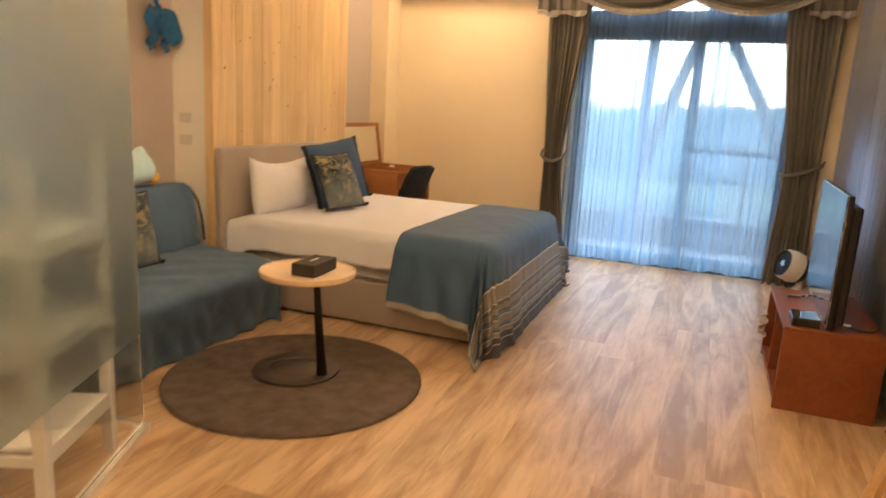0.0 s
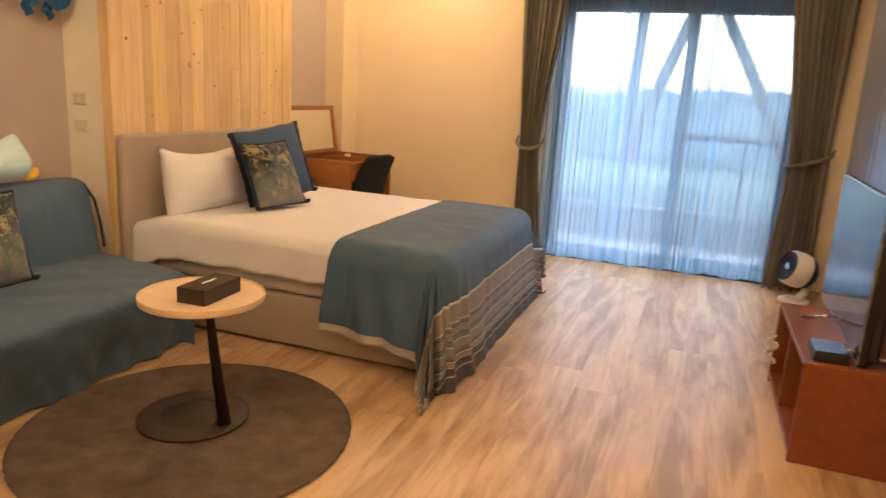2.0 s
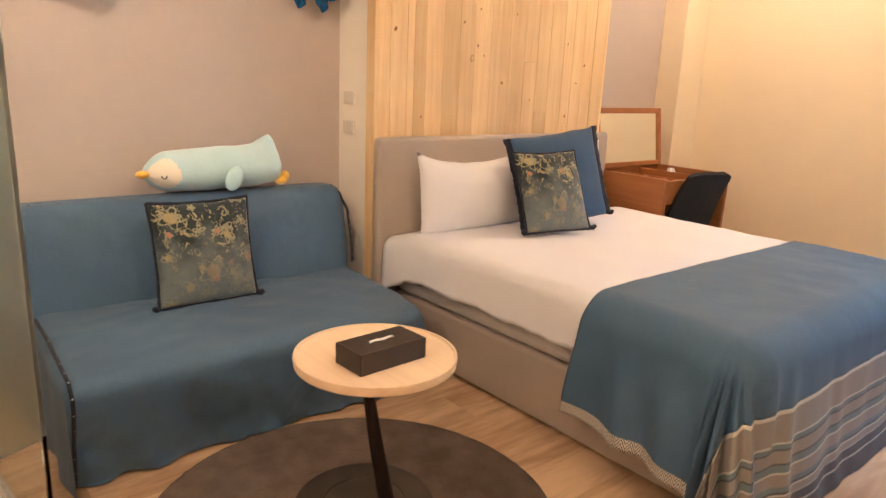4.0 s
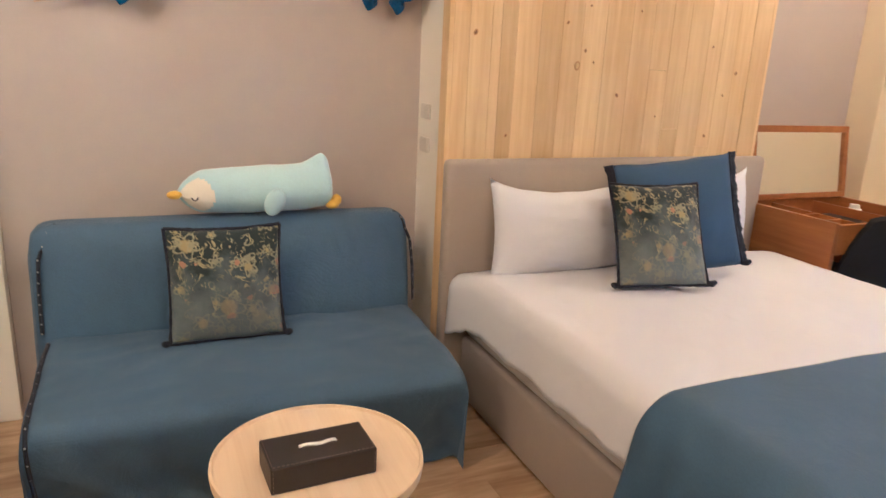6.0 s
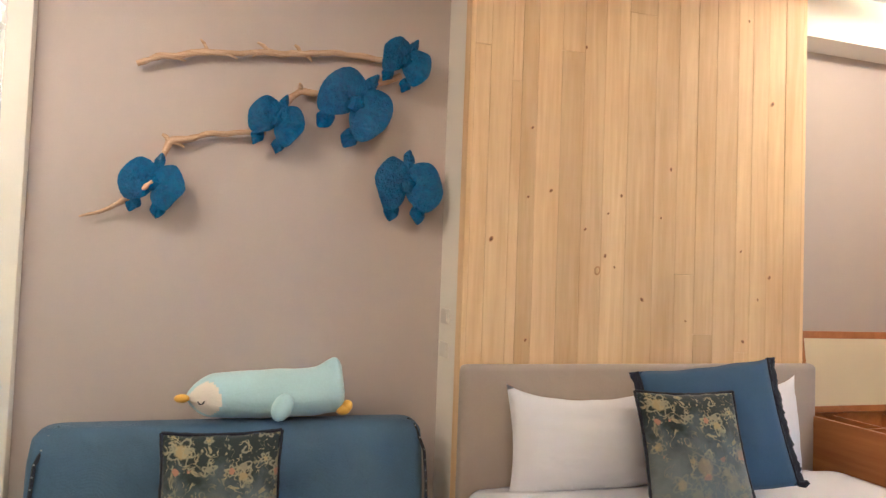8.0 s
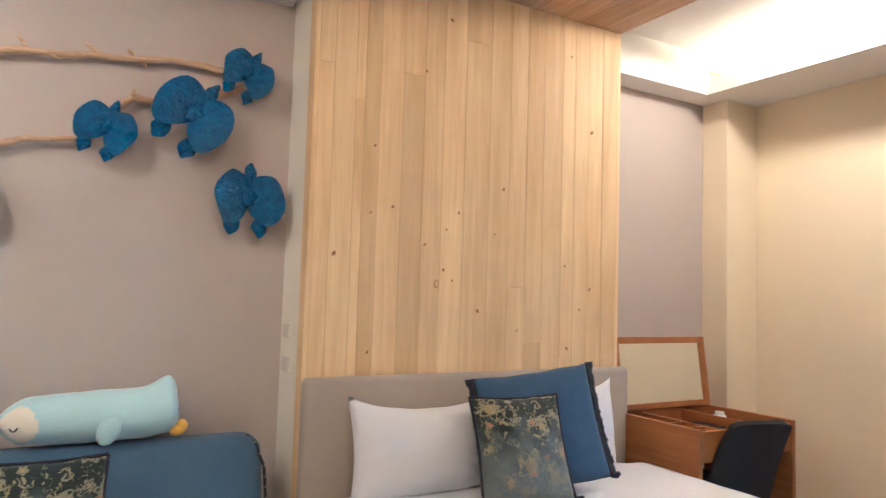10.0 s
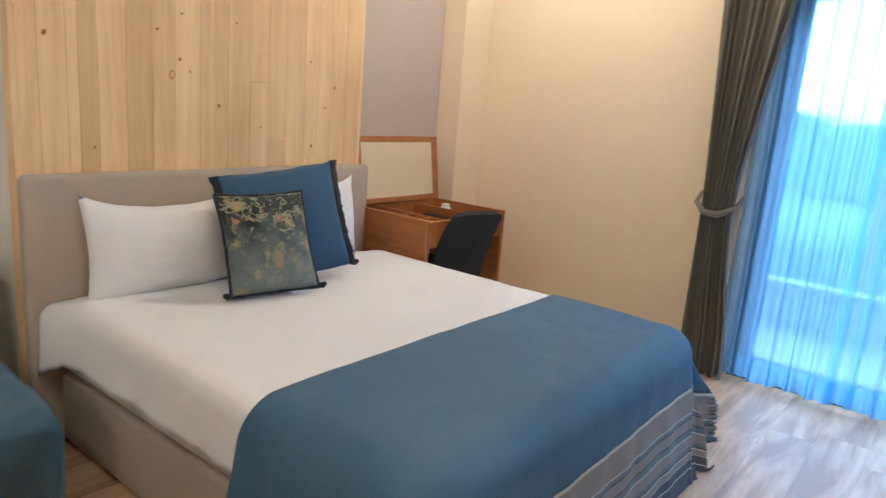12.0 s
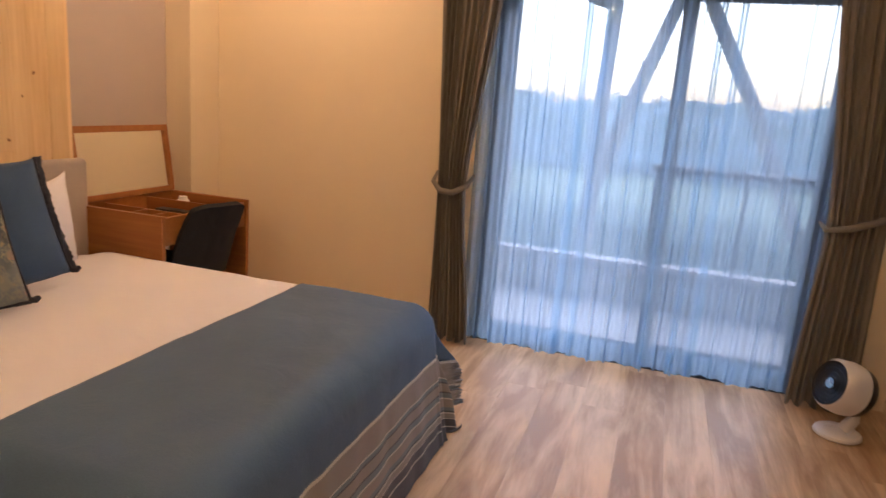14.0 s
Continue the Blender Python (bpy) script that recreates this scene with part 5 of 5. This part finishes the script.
bundle = part("tied_cloth", tube([(XR - 0.03, 3.52, 1.30), (XR - 0.035, 3.52, 1.25), (XR - 0.04, 3.52, 1.15), (XR - 0.04, 3.53, 0.95)], [0.008, 0.022, 0.030, 0.034], 12), M_CHAIR, None, "dark cloth hanging at the curtain edge", True)
tagged(bundle, "", "cloth")

# ---- vanity and chair ----
VX0, VX1, VY0, VY1, VZ = -2.11, -1.640, 5.326, 5.955, 0.712
van = thing("vanity", "brown wooden vanity table with its mirror lid raised", "vanity")
t = 0.022
part("side_panel", box(VX0, VY0, 0, VX1, VY0 + t, VZ, 0.002), M_DESK, van)
part("side_panel", box(VX0, VY1 - t, 0, VX1, VY1, VZ, 0.002), M_DESK, van)
part("apron", box(VX1 - 0.03, VY0 + t, VZ - 0.135, VX1 - 0.012, VY1 - t, VZ - 0.012, 0.002), M_DESK, van, "wooden front apron")
part("back_panel", box(VX0, VY0 + t, VZ - 0.20, VX0 + 0.016, VY1 - t, VZ, 0.002), M_DESK, van)
part("tray_floor", box(VX0 + 0.016, VY0 + t, VZ - 0.135, VX1 - 0.03, VY1 - t, VZ - 0.12), M_DESK, van)
part("divider", box(VX0 + 0.016, VY0 + 0.16, VZ - 0.12, VX1 - 0.03, VY0 + 0.17, VZ - 0.012), M_DESK, van)
part("divider", box(VX0 + 0.016, VY1 - 0.20, VZ - 0.12, VX1 - 0.03, VY1 - 0.19, VZ - 0.012), M_DESK, van)
part("divider", box(-1.86, VY0 + t, VZ - 0.12, -1.85, VY0 + 0.16, VZ - 0.012), M_DESK, van)
part("divider", box(-1.75, VY0 + t, VZ - 0.12, -1.74, VY0 + 0.16, VZ - 0.012), M_DESK, van)
lidm = axes((VX0 + 0.018, (VY0 + VY1) / 2, VZ + 0.002), (0, 1, 0), (-0.14, 0, 1))
W, H2 = (VY1 - VY0 - 0.012) / 2, 0.335
bm = bmesh.new()
for x0, x1, z0, z1 in ((-W, W, 0, 0.026), (-W, W, H2 - 0.030, H2), (-W, -W + 0.030, 0.026, H2 - 0.030), (W - 0.030, W, 0.026, H2 - 0.030)):
    box(x0, -0.010, z0, x1, 0.008, z1, 0.0015, 1, bm)
bm.transform(lidm)
part("lid_frame", bm, M_DESK, van, "wooden mirror frame")
bm = box(-W + 0.02, 0.000, 0.02, W - 0.02, 0.006, H2 - 0.02)
bm.transform(lidm)
part("mirror", bm, M_MIRROR, van, "mirror set in the lid")
jar = part("jar", lathe([(0.0, 0.0), (0.028, 0.0), (0.030, 0.01), (0.030, 0.03), (0.022, 0.034), (0.020, 0.05), (0.0, 0.052)], 24, Matrix.Translation((-1.93, 5.82, VZ - 0.05))), M_PLASTIC, None, "small white jar in the vanity tray", True)
tagged(jar, "", "jar")
box_under = part("tray_box", box(-2.0, 5.70, VZ - 0.12, -1.80, 5.90, VZ - 0.052, 0.004), M_BLACK, None, "small black box lying in the vanity tray")
tagged(box_under, "", "box")

chair = thing("vanity_chair", "small dark upholstered chair pushed up to the vanity", "chair")


def chair_back(u, v):
    """Height share u, share across v: a curved back that leans out and stands a little askew."""
    bow = 0.030 * (1 - (2 * v - 1) ** 2)
    half = 0.150 - 0.012 * u ** 3
    q = (2 * v - 1) * half
    return Vector((-1.665 + 0.105 * u ** 1.3 + bow + 0.22 * q + 0.003 * wob(u * 6, v * 6, 1), 5.565 + q + 0.015 * u, 0.41 + 0.345 * u - 0.020 * abs(2 * v - 1) ** 5 * u ** 4))


part("backrest", sheet(20, 20, chair_back, 0.030), M_CHAIR, chair, "dark felt backrest", True, 60)
part("seat", box(-2.02, 5.39, 0.40, -1.66, 5.74, 0.455, 0.02, 3), M_CHAIR, chair, "", True)
for x, y in ((-1.98, 5.42), (-1.98, 5.71), (-1.70, 5.42), (-1.70, 5.71)):
    part("leg", tube([(x, y, 0.405), (x + (0.02 if x > -1.8 else -0.01), y, 0.0)], [0.014, 0.010], 10), M_IRON, chair, "", True)

# ---- glass partition and what stands behind it ----
GX, GY, FZ0, FZ1 = -1.255, 2.450, 0.375, 1.56
EX, EY = GX + 1.05 * 0.40, GY - 1.05 * 0.9165       # where the slanting pane meets the next one
glass = tagged(new("glass_partition"), "frosted glass shower-style partition with clear bands", "partition", "", "structure")


def prism(x0, y0, x1, y1, half, z0, z1):
    """An upright slab along the line from (x0, y0) to (x1, y1)."""
    n = Vector((y0 - y1, x1 - x0, 0)).normalized() * half
    own = box(0, 0, z0, 1, 1, z1)
    for v in own.verts:
        p = Vector((x0, y0, v.co.z)).lerp(Vector((x1, y1, v.co.z)), v.co.x)
        v.co = p + n * (2 * v.co.y - 1)
    return own


def pane_pair(x0, y0, x1, y1):
    for z0, z1, mat, lab in ((0.035, FZ0, M_CLEAR, "clear lower band"), (FZ0, FZ1, M_FROST, "frosted pane"), (FZ1, SOFFIT - 0.01, M_CLEAR, "clear upper band")):
        g = part("pane", prism(x0, y0, x1, y1, 0.005, z0, z1), mat, glass, lab)
        g.visible_shadow = False


GW = 2.315
pane_pair(GX, GY - 0.012, EX, EY)
pane_pair(EX - 0.002, EY - 0.012, EX - 0.002, YN + 0.01)
pane_pair(XW + 0.03, GW, GX - 0.012, GY - 0.004)
part("floor_track", prism(GX - 0.004, GY + 0.009, EX, EY, 0.020, 0, 0.034), M_TRACK, glass, "satin aluminium floor track")
part("floor_track", prism(EX, EY - 0.024, EX, YN + 0.01, 0.020, 0, 0.034), M_TRACK, glass, "satin aluminium floor track")
part("floor_track", prism(XW, GW, GX - 0.030, GY - 0.006, 0.017, 0, 0.034), M_TRACK, glass, "satin aluminium floor track")
part("wall_channel", box(XW, 2.288, 0.0, XW + 0.045, 2.334, SOFFIT, 0.003), M_STEEL, glass, "polished steel channel")

rack = thing("shelf_rack", "white wooden shelf rack standing behind the frosted glass", "shelf")
RACK = Matrix(((0.405, 0.914, 0, -1.254), (-0.914, 0.405, 0, 2.288), (0, 0, 1, 0), (0, 0, 0, 1)))   # x along the glass, y towards it


def rack_part(name, x0, y0, z0, x1, y1, z1):
    b = box(x0, y0, z0, x1, y1, z1, 0.002)
    b.transform(RACK)
    return part(name, b, M_PLASTIC, rack)


for x in (0.0, 0.405):
    for y in (-0.30, 0.0):
        rack_part("post", x - 0.018, y - 0.018, 0, x + 0.018, y + 0.018, 1.015)
for z in (0.225, 0.525, 0.805):
    rack_part("shelf", 0.019, -0.30, z - 0.02, 0.386, -0.001, z - 0.004)
    rack_part("rail", 0.019, 0.0, z - 0.052, 0.386, 0.015, z)
    for x in (0.0, 0.405):
        rack_part("side_rail", x - 0.008, -0.281, z - 0.052, x + 0.008, -0.019, z - 0.021)
pot = thing("potted_plant", "small green plant on the shelf rack", "plant")
part("pot", lathe([(0.0, 0.802), (0.03, 0.802), (0.042, 0.86), (0.036, 0.86), (0.0, 0.85)], 24, RACK @ Matrix.Translation((0.27, -0.13, 0))), M_PLASTIC, pot, "white pot", True)
for k in range(18):
    a, l = k * 2.4, 0.10 + 0.03 * (k % 3)
    c, q = math.cos(a), math.sin(a)
    part("leaf", sheet(5, 2, lambda u, v: RACK @ Vector((0.27 + c * l * 0.7 * u - q * 0.03 * (v - 0.5) * math.sin(math.pi * min(1, u + 0.1)), -0.13 + q * l * 0.7 * u + c * 0.03 * (v - 0.5) * math.sin(math.pi * min(1, u + 0.1)), 0.855 + l * u * (1.2 - 0.6 * u))), 0.001), M_LEAF, pot, "", True, 180)

# ---- outside ----
ground = tagged(part("ground", box(-400, 6.72, -3.3, 400, 800, -3.0), M_GRASS, None, "green meadow far below the balcony"), "", "ground", "", "structure")
balcony = thing("balcony", "grey tiled balcony with a low parapet and a dark rail", "balcony", kind="structure")
part("slab", box(-3.0, YF + 0.2, -0.25, 3.2, 8.0, -0.03), M_SLAB, balcony, "grey tiled slab")
part("parapet", box(-3.0, 7.85, -0.03, 3.2, 8.0, 0.25, 0.01), M_SLAB, balcony, "pale low parapet")
part("rail", tube([(0.25, 7.92, 0.92), (3.2, 7.92, 0.92)], 0.028, 10), M_IRON, balcony, "dark round rail", True)
for k in range(6):
    x = 0.28 + k * 0.58
    part("rail_post", tube([(x, 7.92, 0.25), (x, 7.92, 0.92)], 0.014, 8), M_IRON, balcony, "", True)


def tree(x, y, lean, fork, seed, height=7.0):
    t = thing("tree", "bare leaning grey-barked tree outside the balcony", "tree", "trees outside")
    rng = random.Random(seed)
    pts = [Vector((x + lean * k / 8 + 0.12 * wob(k * 0.6, seed, 1), y + 0.1 * wob(k * 0.6, seed, 5), -3.0 + height * k / 8)) for k in range(9)]
    part("trunk", tube(pts, [0.10 - 0.006 * k for k in range(9)], 12), M_BARK, t, "", True)
    for k, (at, dx, dz, r) in enumerate(fork):
        p = pts[at]
        q = [p + Vector((dx * s, 0.2 * wob(s, seed, k), dz * s)) + Vector((0.08 * wob(s * 3, seed, k + 7), 0, 0.1 * wob(s * 2, k, seed))) for s in (0, 0.33, 0.66, 1.0)]
        part("limb", tube(q, [r, r * 0.85, r * 0.7, r * 0.5], 9), M_BARK, t, "", True)
    bm = bmesh.new()
    for k in range(160):
        p = pts[-1] + Vector((rng.gauss(0, 1.1), rng.gauss(0, 0.9), rng.gauss(0.8, 0.6)))
        s = rng.uniform(0.05, 0.11)
        m = Matrix.Translation(p) @ Euler((rng.uniform(0, 6), rng.uniform(0, 6), rng.uniform(0, 6))).to_matrix().to_4x4()
        bm.faces.new([bm.verts.new(m @ Vector(c)) for c in ((-s, 0, 0), (0, -s * 0.4, 0.01), (s, 0, 0), (0, s * 0.4, 0.01))])
    part("crown", bm, M_LEAF, t)
    return t


tree(-1.30, 10.0, 0.0, [(6, 0.3, 1.2, 0.05)], 3)
tree(-0.35, 10.0, 0.0, [(4, 0.85, 2.6, 0.09), (6, -0.75, 0.35, 0.06)], 8)
tree(3.10, 10.0, -3.3, [], 12)


def clumps(name, label, category, rows, seed, leaf, spread, material):
    """Hedges and far woods: many small leaf clumps."""
    rng = random.Random(seed)
    verts, faces = [], []
    for x0, x1, y, z0, z1, n in rows:
        for k in range(n):
            x = rng.uniform(x0, x1)
            top = z1 * (0.72 + 0.30 * wob(x * 0.22, y, seed) + 0.22 * wob(x * 0.9, y, seed + 5))
            c = Vector((x, y + rng.uniform(-spread, spread), rng.uniform(z0, top)))
            s = leaf * rng.uniform(0.6, 1.4)
            m = Matrix.Translation(c) @ Euler((1.0 + rng.uniform(-0.2, 0.2), rng.uniform(-0.2, 0.2), rng.uniform(-0.3, 0.3))).to_matrix().to_4x4()
            i = len(verts)
            verts += [m @ Vector(p) for p in ((-s, 0, 0), (0, -s * 0.6, 0.15 * s), (s, 0, 0), (0, s * 0.6, 0.15 * s))]
            faces.append((i, i + 1, i + 2, i + 3))
        i, m = len(verts), 80
        for k in range(m + 1):
            x = x0 + (x1 - x0) * k / m
            top = z1 * (0.72 + 0.30 * wob(x * 0.22, y, seed) + 0.22 * wob(x * 0.9, y, seed + 5)) - leaf
            verts += [(x, y - spread * 0.9 + spread * 0.15 * wob(x * 0.4, j * 0.7, seed), z0 + (top - z0) * j / 6) for j in range(7)]
        faces += [(i + 7 * k + j, i + 7 * k + 7 + j, i + 7 * k + 8 + j, i + 7 * k + 1 + j) for k in range(m) for j in range(6)]
    me = bpy.data.meshes.new(name)
    me.from_pydata(verts, [], faces)
    me.materials.append(material)
    return tagged(new(name, me), label, category, "", "stuff")


clumps("hedge", "green shrubs beyond the balcony", "shrubs", [(-9, 11, 15.0, -3.0, -0.55, 50000)], 21, 0.04, 1.6, M_LEAF)
# the haze over this wood is only in its material's colour
clumps("far_wood", "distant green wood on the skyline, its colour paled for haze", "trees", [(-60, 70, 60.0, -3.0, 3.2, 40000)], 22, 0.13, 6.0, M_FAR)

# ---- floor planks ----
PW, PL = 0.178, 1.80
shared = {}


def plank_mesh(w, l, material, tag):
    key = (round(w, 3), round(l, 3), tag)
    if key not in shared:
        bm = box(0.0002, 0.0002, -0.012, w - 0.0002, l - 0.0002, 0.0, 0.0004, 1)
        shared[key] = finish(bm, "plank", material)
    return shared[key]


rng = random.Random(4)
k = 0
x = XW
while x < XR - 0.001:
    w = min(PW, XR - x)
    y = YN - rng.uniform(0, PL)
    while y < YF:
        a, b = max(y, YN), min(y + PL, YF)
        if b - a > 0.02:
            ob = new("plank", plank_mesh(w, b - a, M_FLOOR, "f"))
            ob.location, ob.parent = (x, a, 0), floor
        y += PL
    x += PW

# ---- boards of the bed wall and its canopy ----
rng = random.Random(9)
SEAMS = [PY0 + 0.018, 3.914, 3.999, 4.037, 4.098, 4.195, 4.287, 4.374, 4.476, 4.596, 4.698, 4.787, 4.875, 4.978, 5.049, 5.129, 5.214, PY1]


def board(w, h):
    key = (round(w, 4), round(h, 2), "b")
    if key not in shared:
        shared[key] = finish(box(-0.012, 0.0005, 0.0004, 0, w - 0.0005, h - 0.0004, 0.0010, 1), "board", M_PINE)
    return shared[key]


for y, y1 in zip(SEAMS, SEAMS[1:]):
    cut = [0.30, *(c + rng.uniform(-0.2, 0.2) for c in sorted(rng.sample([1.15, 1.7, 2.1], rng.choice([0, 0, 1, 1])))), CANOPY]
    for a, b in zip(cut, cut[1:]):
        ob = new("board", board(y1 - y, b - a))
        ob.location, ob.parent = (PX + rng.uniform(-0.0008, 0.0008), y, a), panel
part("backing", box(-2.149, PY0 + 0.018, 0.0, PX - 0.014, PY1, CANOPY), M_IRON, panel, "dark backing")

# knots in the boards: place along the wall, height, size
KNOTS = [(3.937, 1.357, 1.2), (4.074, 1.516, 0.7), (4.164, 1.545, 0.9), (4.456, 1.547, 0.8), (4.401, 1.476, 0.6), (4.307, 1.412, 0.8), (4.671, 1.664, 0.9), (4.555, 1.158, 1.1), (4.393, 1.317, 0.9), (4.362, 1.261, 1.9), (4.433, 1.276, 0.6), (5.004, 1.361, 0.7), (5.09, 1.171, 0.7), (5.146, 1.262, 1.0), (4.292, 2.092, 0.8), (4.401, 2.323, 1.1), (4.083, 1.769, 0.8), (4.631, 1.473, 0.6), (5.025, 2.299, 0.7), (5.148, 1.972, 1.2), (4.08, 1.002, 0.8), (5.021, 1.003, 1.0), (4.751, 1.08, 0.6)]
for y, z, k in KNOTS:
    m = Matrix.Translation((PX + 0.0012, y, z)) @ pose(0, 0, 0, 0, 90, 0) @ pose(0, 0, 0, 0, 0, rng.uniform(-50, 50)) @ Matrix.Diagonal((0.0095 * k, 0.0065 * k, 1, 1))
    rim = part("knot", lathe([(1.0, -0.001), (0.98, 0.0003), (0.0, 0.0005)], 16, m), M_KNOT_RIM, panel, "", True)
    part("knot_heart", lathe([(0.62, 0.0004), (0.55, 0.0008), (0.0, 0.0009)], 12, m), M_KNOT if k < 1.5 else M_PINE, rim, "", True)
y = PY0
for k in range(12):
    w = (PY1 + 0.018 - PY0) / 12
    for x0, x1 in ((PX - 0.05, -0.95 + 0.3 * (k % 3)), (-0.95 + 0.3 * (k % 3), 0.35)):
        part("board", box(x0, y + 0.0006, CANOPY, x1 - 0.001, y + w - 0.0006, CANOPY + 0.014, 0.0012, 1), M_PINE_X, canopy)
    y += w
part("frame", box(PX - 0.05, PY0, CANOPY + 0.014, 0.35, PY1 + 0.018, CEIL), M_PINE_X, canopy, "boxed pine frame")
